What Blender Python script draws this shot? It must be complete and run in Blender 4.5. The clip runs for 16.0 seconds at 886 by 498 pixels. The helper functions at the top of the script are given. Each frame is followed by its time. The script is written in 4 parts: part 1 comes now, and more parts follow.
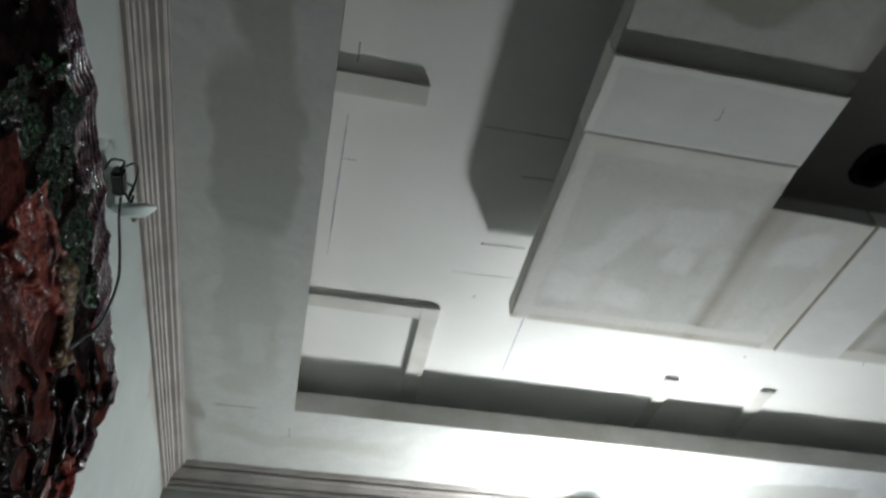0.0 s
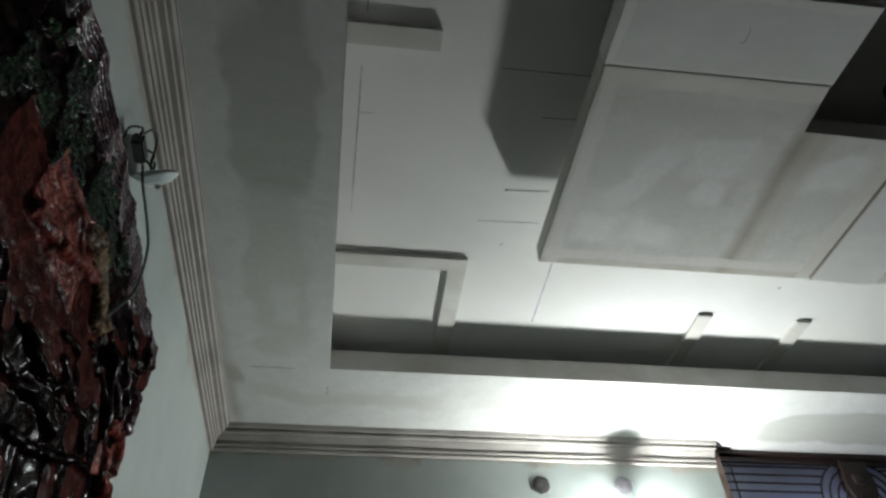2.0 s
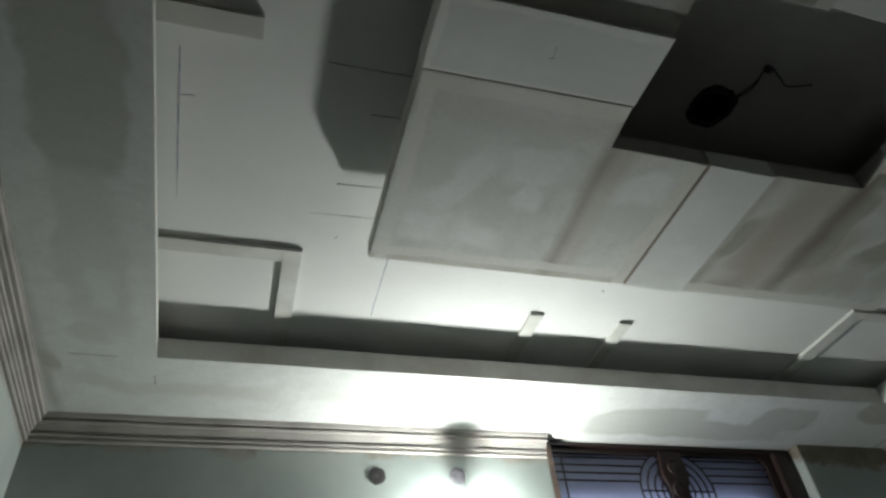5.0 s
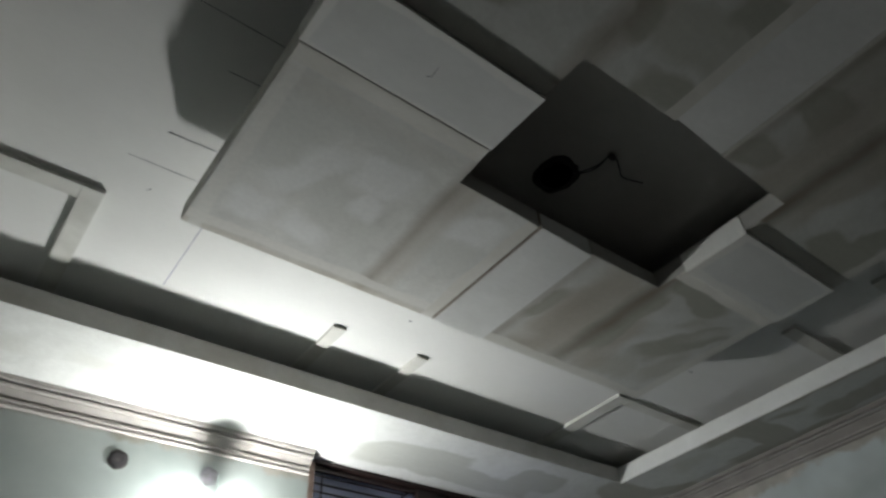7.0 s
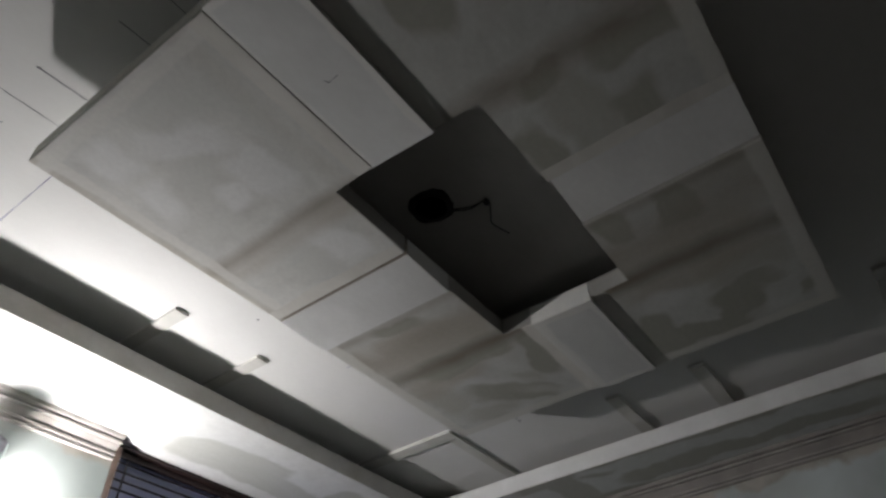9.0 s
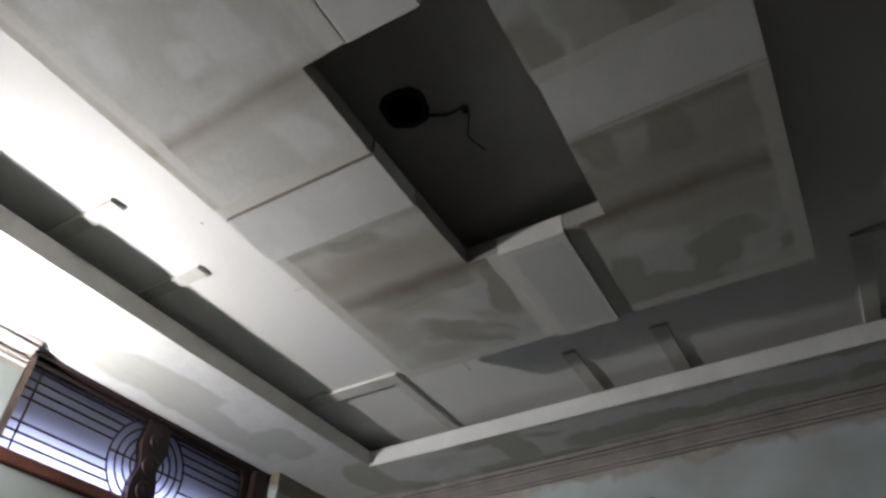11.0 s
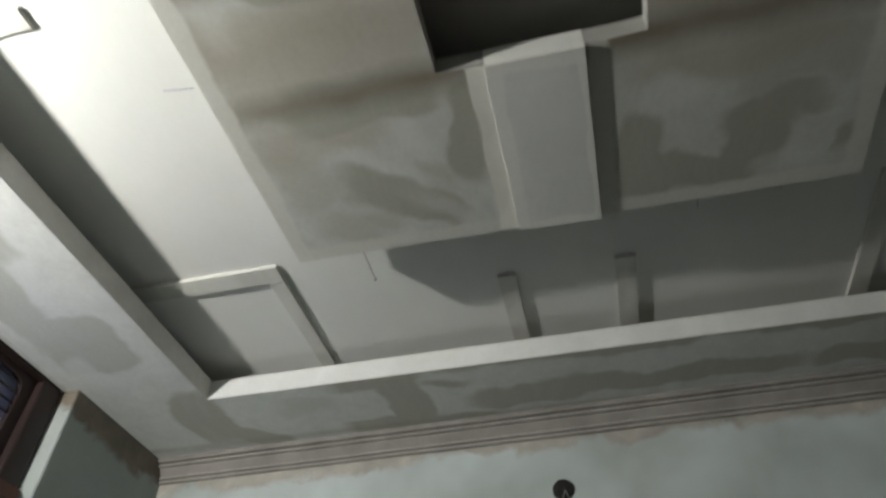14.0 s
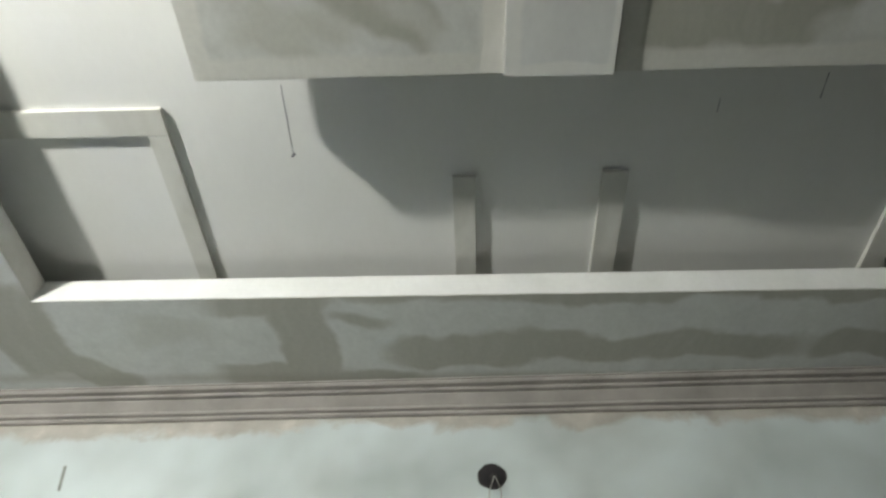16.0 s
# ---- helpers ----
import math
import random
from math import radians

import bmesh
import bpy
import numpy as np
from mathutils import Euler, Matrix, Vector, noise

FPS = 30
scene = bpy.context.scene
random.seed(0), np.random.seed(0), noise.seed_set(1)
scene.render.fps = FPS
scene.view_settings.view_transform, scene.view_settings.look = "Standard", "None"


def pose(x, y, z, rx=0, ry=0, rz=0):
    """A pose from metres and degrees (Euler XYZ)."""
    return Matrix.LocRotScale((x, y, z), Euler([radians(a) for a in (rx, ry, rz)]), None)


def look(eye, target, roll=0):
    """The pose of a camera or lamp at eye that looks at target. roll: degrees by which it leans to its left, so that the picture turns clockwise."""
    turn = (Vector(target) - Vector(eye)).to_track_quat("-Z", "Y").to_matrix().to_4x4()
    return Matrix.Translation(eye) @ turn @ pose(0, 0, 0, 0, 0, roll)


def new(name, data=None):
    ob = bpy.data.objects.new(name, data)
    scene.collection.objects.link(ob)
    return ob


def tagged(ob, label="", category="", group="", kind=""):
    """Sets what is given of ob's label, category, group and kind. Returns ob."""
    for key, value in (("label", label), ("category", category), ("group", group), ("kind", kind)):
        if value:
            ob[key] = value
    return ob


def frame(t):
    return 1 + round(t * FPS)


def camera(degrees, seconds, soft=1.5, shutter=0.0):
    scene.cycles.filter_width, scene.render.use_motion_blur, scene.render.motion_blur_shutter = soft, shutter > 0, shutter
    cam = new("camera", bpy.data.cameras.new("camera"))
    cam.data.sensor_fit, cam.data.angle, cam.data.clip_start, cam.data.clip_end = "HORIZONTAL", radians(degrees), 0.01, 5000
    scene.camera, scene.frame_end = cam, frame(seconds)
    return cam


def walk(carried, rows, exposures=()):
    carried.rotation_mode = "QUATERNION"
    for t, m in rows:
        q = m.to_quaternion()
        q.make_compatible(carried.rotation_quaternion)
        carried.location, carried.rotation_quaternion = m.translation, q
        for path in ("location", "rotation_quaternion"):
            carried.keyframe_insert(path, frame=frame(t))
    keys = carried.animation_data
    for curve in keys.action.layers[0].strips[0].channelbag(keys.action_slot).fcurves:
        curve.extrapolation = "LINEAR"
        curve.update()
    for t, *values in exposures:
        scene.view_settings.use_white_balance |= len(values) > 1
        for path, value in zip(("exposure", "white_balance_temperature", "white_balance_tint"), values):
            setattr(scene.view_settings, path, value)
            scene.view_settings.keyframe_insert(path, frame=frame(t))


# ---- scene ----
cam = camera(66.9, 16.0, soft=2.5, shutter=0.5)
PATH = [
    (0, (0.127, -1.998, 1.439), (0.384, -0.648, 2.892), 0.1),
    (0.5, (0.132, -1.997, 1.437), (0.377, -0.56, 2.807), -1.1),
    (1, (0.124, -1.999, 1.435), (0.385, -0.558, 2.797), -1.4),
    (1.5, (0.12, -1.994, 1.433), (0.352, -0.553, 2.8), -1.1),
    (2, (0.124, -1.974, 1.434), (0.326, -0.525, 2.797), -1.7),
    (2.5, (0.136, -1.972, 1.441), (0.365, -0.521, 2.799), -1.5),
    (3, (0.151, -1.953, 1.44), (0.511, -0.526, 2.795), -3.7),
    (3.2, (0.155, -1.964, 1.418), (0.531, -0.560, 2.793), -4.4),
    (5.3, (0.308, -2.028, 1.430), (0.861, -0.618, 2.737), -7.1),
    (5.5, (0.306, -2.019, 1.432), (0.91, -0.623, 2.731), -6.5),
    (6, (0.325, -2.023, 1.447), (1.073, -0.726, 2.773), -6.1),
    (6.5, (0.312, -1.996, 1.44), (1.166, -0.784, 2.782), -5.3),
    (7, (0.308, -1.965, 1.438), (1.281, -0.83, 2.766), -4.9),
    (7.5, (0.319, -1.949, 1.431), (1.385, -0.881, 2.744), -4.6),
    (8, (0.324, -1.969, 1.422), (1.452, -0.937, 2.712), -2.5),
    (8.5, (0.326, -1.978, 1.412), (1.49, -1.024, 2.729), -3.2),
    (9, (0.324, -1.991, 1.418), (1.526, -1.152, 2.779), -2.3),
    (9.2, (0.324, -2.000, 1.415), (1.531, -1.180, 2.784), -1.5),
    (11.3, (0.583, -1.819, 1.376), (1.900, -1.053, 2.671), 1.2),
    (11.5, (0.635, -1.81, 1.416), (1.97, -0.996, 2.663), 2.9),
    (12, (0.77, -1.746, 1.411), (2.163, -1.062, 2.673), 3.7),
    (12.5, (0.863, -1.611, 1.42), (2.273, -1.078, 2.733), 2.4),
    (13, (0.944, -1.526, 1.417), (2.384, -1.071, 2.728), 2.2),
    (13.5, (1.022, -1.43, 1.4), (2.407, -1.078, 2.799), 2.5),
    (14, (1.162, -1.332, 1.437), (2.557, -0.974, 2.824), 1.1),
    (14.5, (1.314, -1.229, 1.438), (2.774, -0.922, 2.771), 2.5),
    (15, (1.468, -1.139, 1.443), (2.862, -0.981, 2.868), 1.4),
    (15.5, (1.631, -1.123, 1.471), (3.008, -1.033, 2.919), 1.2),
    (16, (1.809, -1.157, 1.472), (3.093, -1.068, 3.003), 2.3),
]
walk(cam, [(t, look(eye, target, roll)) for t, eye, target, roll in PATH],
     exposures=((0.0, 0.12, 6250, 3), (0.5, -0.12, 6350, -1), (1.0, -0.32, 6450, -5), (2.0, -0.38, 6330, 1), (3.0, -0.45, 6480, -5), (5.5, -0.48, 6400, 0), (7.5, -0.54, 6450, 5), (8.5, -0.56, 6500, 9), (9.0, -0.48, 6550, 11), (11.5, -0.06, 6550, 11), (12.0, -0.02, 6580, 9), (12.5, 0.17, 6640, 7), (13.0, 0.36, 6700, 5), (14.0, 0.53, 6760, 3), (14.5, 0.74, 6800, 1), (15.5, 1.03, 6800, 0), (16.0, 1.28, 6780, 1)))

# ---- world and light: a closed room at night, one bulb on the wall ----
world = bpy.data.worlds.new("night")
scene.world = world
world.use_nodes = True
world.node_tree.nodes["Background"].inputs[0].default_value = (0.02, 0.025, 0.04, 1)
world.node_tree.nodes["Background"].inputs[1].default_value = 0.3
BULB = 2180.0         # strength of the bulb's globe
BACKLIGHT = 3.2         # watts of the unseen lamp added close behind the ventilator's pane

# added area lamp inside the wall opening, makes the pane glow towards its foot
lamp_data = bpy.data.lights.new("pane_backlight", "AREA")
lamp_data.shape, lamp_data.size, lamp_data.size_y = "RECTANGLE", 1.02, 0.11
lamp_data.energy, lamp_data.color = BACKLIGHT, (0.76, 0.77, 1.0)
lamp = new("pane_backlight", lamp_data)
lamp.matrix_world = look((2.12, 0.572, 2.380), (2.12, 0.50, 2.380))

# ---- the plan, in metres ----
SOFFIT, TRAY, SLAB = 2.70, 2.83, 2.69
YA, YD = 0.46, -3.10                      # window wall, far wall


def xb(y):
    return -0.44 + 0.05 * (YA - y)        # mural wall, slightly out of square


def xc(y):
    return 3.43 - 0.035 * (YA - y)        # wall with the hanging holder


# ---- materials ----
def nodes_of(name):
    m = bpy.data.materials.new(name)
    m.use_nodes = True
    return m, m.node_tree.nodes, m.node_tree.links, m.node_tree.nodes["Principled BSDF"]


def ramp(nd, lk, src, stops):
    r = nd.new("ShaderNodeValToRGB")
    while len(r.color_ramp.elements) < len(stops):
        r.color_ramp.elements.new(0.5)
    for e, (p, c) in zip(r.color_ramp.elements, stops):
        e.position = p
        e.color = (*c, 1) if len(c) == 3 else c
    lk.new(src, r.inputs[0])
    return r.outputs[0]


def noise_tex(nd, lk, vec, scale, detail=4, rough=0.55, dist=0.0):
    n = nd.new("ShaderNodeTexNoise")
    n.inputs["Scale"].default_value, n.inputs["Detail"].default_value = scale, detail
    n.inputs["Roughness"].default_value, n.inputs["Distortion"].default_value = rough, dist
    if vec is not None:
        lk.new(vec, n.inputs["Vector"])
    return n.outputs[0]


def mix(nd, lk, fac, a, b, mode="MIX"):
    n = nd.new("ShaderNodeMix")
    n.data_type, n.blend_type = "RGBA", mode
    for sock, v in ((n.inputs[0], fac), (n.inputs[6], a), (n.inputs[7], b)):
        if isinstance(v, (int, float)):
            sock.default_value = v
        elif isinstance(v, tuple):
            sock.default_value = (*v, 1)
        else:
            lk.new(v, sock)
    return n.outputs[2]


def calc(nd, lk, op, a, b=0.0, c=0.0):
    n = nd.new("ShaderNodeMath")
    n.operation = op
    for sock, v in zip(n.inputs, (a, b, c)):
        if isinstance(v, (int, float)):
            sock.default_value = v
        else:
            lk.new(v, sock)
    return n.outputs[0]


def bump(nd, lk, bsdf, h, strength=0.3, dist=0.002):
    b = nd.new("ShaderNodeBump")
    b.inputs["Strength"].default_value, b.inputs["Distance"].default_value = strength, dist
    lk.new(h, b.inputs["Height"])
    lk.new(b.outputs[0], bsdf.inputs["Normal"])


def place(nd):
    return nd.new("ShaderNodeTexCoord").outputs["Object"]


G0, G1 = (0, 0, 0), (1, 1, 1)


def putty(name, board, skim, scale=2.0, cut=0.5, seed=0.0, bands=(), hard=0.03, mottle=0.45, relief=0.25, grain=0.08, rims=(), ragged=3.5, swirl=0.5):
    """Gypsum board with skim coats of putty: hard-edged smears over soft mottling, brownish joint bands."""
    m, nd, lk, b = nodes_of(name)
    mp = nd.new("ShaderNodeMapping")
    mp.inputs["Location"].default_value = (seed, seed * 0.7, 0)
    mp.inputs["Rotation"].default_value = (0, 0, seed)
    mp.inputs["Scale"].default_value = (0.75, 1.25, 1.0)
    co = place(nd)
    lk.new(co, mp.inputs[0])
    v = mp.outputs[0]
    smear = noise_tex(nd, lk, v, scale, ragged, 0.5, swirl)
    f1 = ramp(nd, lk, smear, ((cut - hard * 0.7, G0), (cut + hard, G1)))
    soft = noise_tex(nd, lk, v, scale * 2.3, 5, 0.6)
    f2 = ramp(nd, lk, soft, ((0.3, G0), (0.72, G1)))
    col = mix(nd, lk, f1, board, skim)
    col = mix(nd, lk, calc(nd, lk, "MULTIPLY", f2, mottle), col, tuple(0.8 * c for c in board))
    sep = nd.new("ShaderNodeSeparateXYZ")
    lk.new(co, sep.inputs[0])
    for axis, at, width, colour, amount in bands:
        wob = noise_tex(nd, lk, v, 3.5, 3)
        d = calc(nd, lk, "SUBTRACT", sep.outputs["xyz".index(axis)], at)
        d = calc(nd, lk, "ADD", d, calc(nd, lk, "MULTIPLY", calc(nd, lk, "SUBTRACT", wob, 0.5), min(0.07, width * 0.9)))
        d = calc(nd, lk, "DIVIDE", calc(nd, lk, "ABSOLUTE", d), width)
        g = ramp(nd, lk, d, ((0.1, G1), (1.0, G0)))
        patch = ramp(nd, lk, noise_tex(nd, lk, v, 2.7, 2), ((0.32, (0.25, 0.25, 0.25)), (0.62, G1)))
        g = calc(nd, lk, "MULTIPLY", g, calc(nd, lk, "MULTIPLY", patch, amount))
        col = mix(nd, lk, g, col, colour)
    for axis, at, width, colour in rims:
        wob = noise_tex(nd, lk, co, 7.0, 3)
        d = calc(nd, lk, "SUBTRACT", sep.outputs["xyz".index(axis)], at)
        d = calc(nd, lk, "ADD", d, calc(nd, lk, "MULTIPLY", calc(nd, lk, "SUBTRACT", wob, 0.5), 0.035))
        d = calc(nd, lk, "DIVIDE", calc(nd, lk, "ABSOLUTE", d), width)
        g = ramp(nd, lk, d, ((0.6, (0.85, 0.85, 0.85)), (0.95, G0)))
        col = mix(nd, lk, g, col, colour)
    fine = noise_tex(nd, lk, v, 60, 3)
    col = mix(nd, lk, grain, col, ramp(nd, lk, fine, ((0.3, (0.3, 0.3, 0.29)), (0.7, (0.9, 0.9, 0.88)))), "MULTIPLY")
    lk.new(col, b.inputs["Base Color"])
    b.inputs["Roughness"].default_value = 0.85
    bump(nd, lk, b, calc(nd, lk, "ADD", smear, calc(nd, lk, "MULTIPLY", fine, 0.12)), relief, 0.003)
    return m


def plain(name, colour, rough=0.6, metal=0.0, vary=0.25, scale=12.0, relief=0.15):
    m, nd, lk, b = nodes_of(name)
    v = place(nd)
    n = noise_tex(nd, lk, v, scale, 5, 0.6)
    lo, hi = tuple(c * (1 - vary) for c in colour), tuple(min(1, c * (1 + vary * 0.5)) for c in colour)
    lk.new(ramp(nd, lk, n, ((0.3, lo), (0.7, hi))), b.inputs["Base Color"])
    b.inputs["Roughness"].default_value, b.inputs["Metallic"].default_value = rough, metal
    bump(nd, lk, b, n, relief, 0.002)
    return m


def blots(nd, lk, v, spots, soft):
    """A mask of ragged blots: spots holds (x, y, half length, half width, degrees) in metres."""
    total = None
    for x, y, hx, hy, turn in spots:
        mp = nd.new("ShaderNodeMapping")
        mp.vector_type = "TEXTURE"
        mp.inputs["Location"].default_value = (x, y, 0)
        mp.inputs["Rotation"].default_value = (0, 0, math.radians(turn))
        mp.inputs["Scale"].default_value = (hx, hy, 1)
        lk.new(v, mp.inputs[0])
        ln = nd.new("ShaderNodeVectorMath")
        ln.operation = "LENGTH"
        sq = nd.new("ShaderNodeVectorMath")
        sq.operation = "MULTIPLY"
        lk.new(mp.outputs[0], sq.inputs[0])
        lk.new(mp.outputs[0], sq.inputs[1])
        lk.new(sq.outputs[0], ln.inputs[0])
        d = calc(nd, lk, "MULTIPLY", calc(nd, lk, "SUBTRACT", calc(nd, lk, "SQRT", ln.outputs["Value"]), 1.0), min(hx, hy))
        total = d if total is None else calc(nd, lk, "SMOOTH_MIN", total, d, 0.02)
    mr = nd.new("ShaderNodeMapRange")
    mr.interpolation_type = "SMOOTHSTEP"
    lk.new(total, mr.inputs[0])
    mr.inputs[1].default_value, mr.inputs[2].default_value = -soft, soft
    mr.inputs[3].default_value, mr.inputs[4].default_value = 1.0, 0.0
    return mr.outputs[0]


def skimmed(name, skim, layers, seed=0.0, bands=(), rims=(), mottle=0.3, relief=0.2):
    """Skim-coated board: layers of (blots, colour, softness, amount) where the coat is bare, thin or fresh, then joints and rims."""
    m, nd, lk, b = nodes_of(name)
    co = place(nd)
    flat = nd.new("ShaderNodeVectorMath")
    flat.operation = "MULTIPLY"
    flat.inputs[1].default_value = (1, 1, 0)
    lk.new(co, flat.inputs[0])
    co = flat.outputs[0]
    warp = co
    for scale, size, detail in ((3.2, 0.060, 1), (8.0, 0.038, 1), (30.0, 0.008, 1)):
        n = nd.new("ShaderNodeTexNoise")
        n.inputs["Scale"].default_value, n.inputs["Detail"].default_value = scale, detail
        sh = nd.new("ShaderNodeVectorMath")
        sh.operation = "ADD"
        sh.inputs[1].default_value = (seed, seed * 1.7, 0)
        lk.new(co, sh.inputs[0])
        lk.new(sh.outputs[0], n.inputs["Vector"])
        ce = nd.new("ShaderNodeVectorMath")
        ce.operation = "MULTIPLY_ADD"
        ce.inputs[1].default_value = (size * 2, size * 2, 0)
        ce.inputs[2].default_value = (-size, -size, 0)
        lk.new(n.outputs[1], ce.inputs[0])
        ad = nd.new("ShaderNodeVectorMath")
        ad.operation = "ADD"
        lk.new(warp, ad.inputs[0])
        lk.new(ce.outputs[0], ad.inputs[1])
        warp = ad.outputs[0]
    cloud = noise_tex(nd, lk, warp, 5.5, 4, 0.55)
    streak = nd.new("ShaderNodeMapping")
    streak.inputs["Rotation"].default_value = (0, 0, 0.5 + seed)
    streak.inputs["Scale"].default_value = (3.0, 16.0, 1)
    lk.new(warp, streak.inputs[0])
    brush = noise_tex(nd, lk, streak.outputs[0], 1.6, 3, 0.6)
    col = mix(nd, lk, calc(nd, lk, "MULTIPLY", ramp(nd, lk, cloud, ((0.35, G0), (0.68, G1))), mottle), skim, tuple(0.74 * c for c in skim))
    small = noise_tex(nd, lk, warp, 19, 4, 0.65)
    col = mix(nd, lk, 0.55, col, ramp(nd, lk, small, ((0.30, (0.80, 0.80, 0.79)), (0.70, G1))), "MULTIPLY")
    height = brush
    for spots, colour, soft, amount in layers:
        f = blots(nd, lk, warp, spots, soft)
        height = calc(nd, lk, "SUBTRACT", height, calc(nd, lk, "MULTIPLY", f, 0.5))
        thin = calc(nd, lk, "MULTIPLY", f, calc(nd, lk, "MULTIPLY_ADD", brush, 0.5 * amount, 0.72 * amount))
        col = mix(nd, lk, calc(nd, lk, "MINIMUM", thin, 1.0), col, colour)
    sep = nd.new("ShaderNodeSeparateXYZ")
    lk.new(co, sep.inputs[0])
    for axis, at, width, colour, amount in bands:
        wob = noise_tex(nd, lk, co, 3.5, 3)
        d = calc(nd, lk, "SUBTRACT", sep.outputs["xyz".index(axis)], at)
        d = calc(nd, lk, "ADD", d, calc(nd, lk, "MULTIPLY", calc(nd, lk, "SUBTRACT", wob, 0.5), min(0.07, width * 0.9)))
        d = calc(nd, lk, "DIVIDE", calc(nd, lk, "ABSOLUTE", d), width)
        g = ramp(nd, lk, d, ((0.1, G1), (1.0, G0)))
        patch = ramp(nd, lk, noise_tex(nd, lk, co, 2.7, 2), ((0.32, (0.45, 0.45, 0.45)), (0.62, G1)))
        col = mix(nd, lk, calc(nd, lk, "MULTIPLY", g, calc(nd, lk, "MULTIPLY", patch, amount)), col, colour)
    for axis, at, width, colour in rims:
        wob = noise_tex(nd, lk, co, 7.0, 3)
        d = calc(nd, lk, "SUBTRACT", sep.outputs["xyz".index(axis)], at)
        d = calc(nd, lk, "ADD", d, calc(nd, lk, "MULTIPLY", calc(nd, lk, "SUBTRACT", wob, 0.5), 0.035))
        d = calc(nd, lk, "DIVIDE", calc(nd, lk, "ABSOLUTE", d), width)
        col = mix(nd, lk, ramp(nd, lk, d, ((0.6, (0.85, 0.85, 0.85)), (0.95, G0))), col, colour)
    fine = noise_tex(nd, lk, co, 70, 3)
    col = mix(nd, lk, 0.10, col, ramp(nd, lk, fine, ((0.3, (0.3, 0.3, 0.29)), (0.7, (0.95, 0.95, 0.93)))), "MULTIPLY")
    lk.new(col, b.inputs["Base Color"])
    b.inputs["Roughness"].default_value = 0.85
    bump(nd, lk, b, calc(nd, lk, "ADD", height, calc(nd, lk, "MULTIPLY", fine, 0.15)), relief, 0.003)
    return m


M_BOARD = putty("gypsum_board", (0.78, 0.785, 0.765), (0.83, 0.835, 0.82), 1.3, 0.52, 3.1, (), 0.1, 0.25, 0.05, 0.03)
JOINT = (0.30, 0.26, 0.21)
# brown joint bands; lines at 1.391 and 1.434 also paint the strips' edge shadow
BANDS = (("x", 1.115, 0.06, JOINT, 0.95), ("x", 1.905, 0.06, (0.25, 0.22, 0.175), 1.0), ("x", 1.391, 0.020, (0.20, 0.17, 0.13), 1.0), ("x", 1.434, 0.016, (0.20, 0.17, 0.13), 0.9), ("x", 1.625, 0.03, JOINT, 0.6), ("x", 1.74, 0.10, (0.39, 0.35, 0.29), 0.6))
EDGE = (0.72, 0.715, 0.67)
EDGES = (("x", 2.372, 0.036, EDGE), ("y", -0.63, 0.03, EDGE), ("y", -2.025, 0.036, EDGE), ("y", -1.20, 0.028, EDGE), ("y", -1.455, 0.028, EDGE))
BARE = (0.43, 0.43, 0.375)
SLAB_BARE = ((2.23, -0.95, 0.19, 0.050, -54), (2.07, -1.165, 0.15, 0.055, 0), (1.93, -0.92, 0.060, 0.17, 0),
             (1.645, -0.88, 0.030, 0.09, 10), (2.22, -1.55, 0.13, 0.055, 0), (2.30, -1.66, 0.055, 0.19, 0), (2.215, -1.80, 0.115, 0.070, 0),
             (2.14, -1.82, 0.030, 0.09, 0), (2.27, -1.97, 0.035, 0.020, 0), (1.67, -1.625, 0.070, 0.045, 0), (1.69, -1.80, 0.065, 0.065, 0),
             (1.335, -1.605, 0.090, 0.040, 0), (1.35, -1.865, 0.100, 0.050, 0), (1.155, -1.70, 0.045, 0.065, 0), (1.15, -1.92, 0.045, 0.09, 0),
             (0.80, -1.62, 0.13, 0.07, 20), (0.90, -1.88, 0.15, 0.06, -15))
TAN = (0.475, 0.445, 0.38)
SLAB_THIN = ((2.29, -0.82, 0.06, 0.10, 20), (2.12, -0.72, 0.10, 0.05, 0), (2.20, -1.06, 0.06, 0.05, 0), (2.03, -1.86, 0.07, 0.12, 0), (1.66, -1.93, 0.04, 0.08, 0), (1.28, -1.75, 0.10, 0.08, 0), (0.75, -1.75, 0.12, 0.18, 0))
SLAB_FRESH = ((2.13, -0.93, 0.16, 0.020, -54), (2.29, -1.05, 0.10, 0.018, -50), (2.33, -0.90, 0.06, 0.014, -60), (2.05, -1.02, 0.07, 0.03, -40), (2.06, -1.62, 0.06, 0.05, 20), (2.30, -1.86, 0.05, 0.03, 60), (1.72, -0.72, 0.05, 0.03, 0))
SLAB_TAN = ((1.80, -0.88, 0.12, 0.24, 0), (1.76, -0.70, 0.08, 0.08, 20), (1.99, -0.80, 0.06, 0.16, 0), (1.84, -1.70, 0.09, 0.26, 0), (1.97, -1.72, 0.05, 0.20, 0))
M_SLAB = skimmed("skimmed_board", (0.69, 0.70, 0.67), ((SLAB_THIN, (0.53, 0.53, 0.48), 0.02, 0.9), (SLAB_TAN, TAN, 0.03, 0.72), (SLAB_BARE, BARE, 0.011, 1.0), (SLAB_FRESH, (0.76, 0.77, 0.75), 0.018, 0.45)), 2.0, BANDS, EDGES)
SOFT_GREY = ((0.70, -1.00, 0.05, 0.12, 10), (0.82, -1.14, 0.10, 0.04, 0), (0.86, -0.86, 0.07, 0.04, 30), (1.02, -0.80, 0.04, 0.07, 0), (1.25, -0.90, 0.09, 0.05, 0), (0.95, -1.08, 0.05, 0.04, 0))
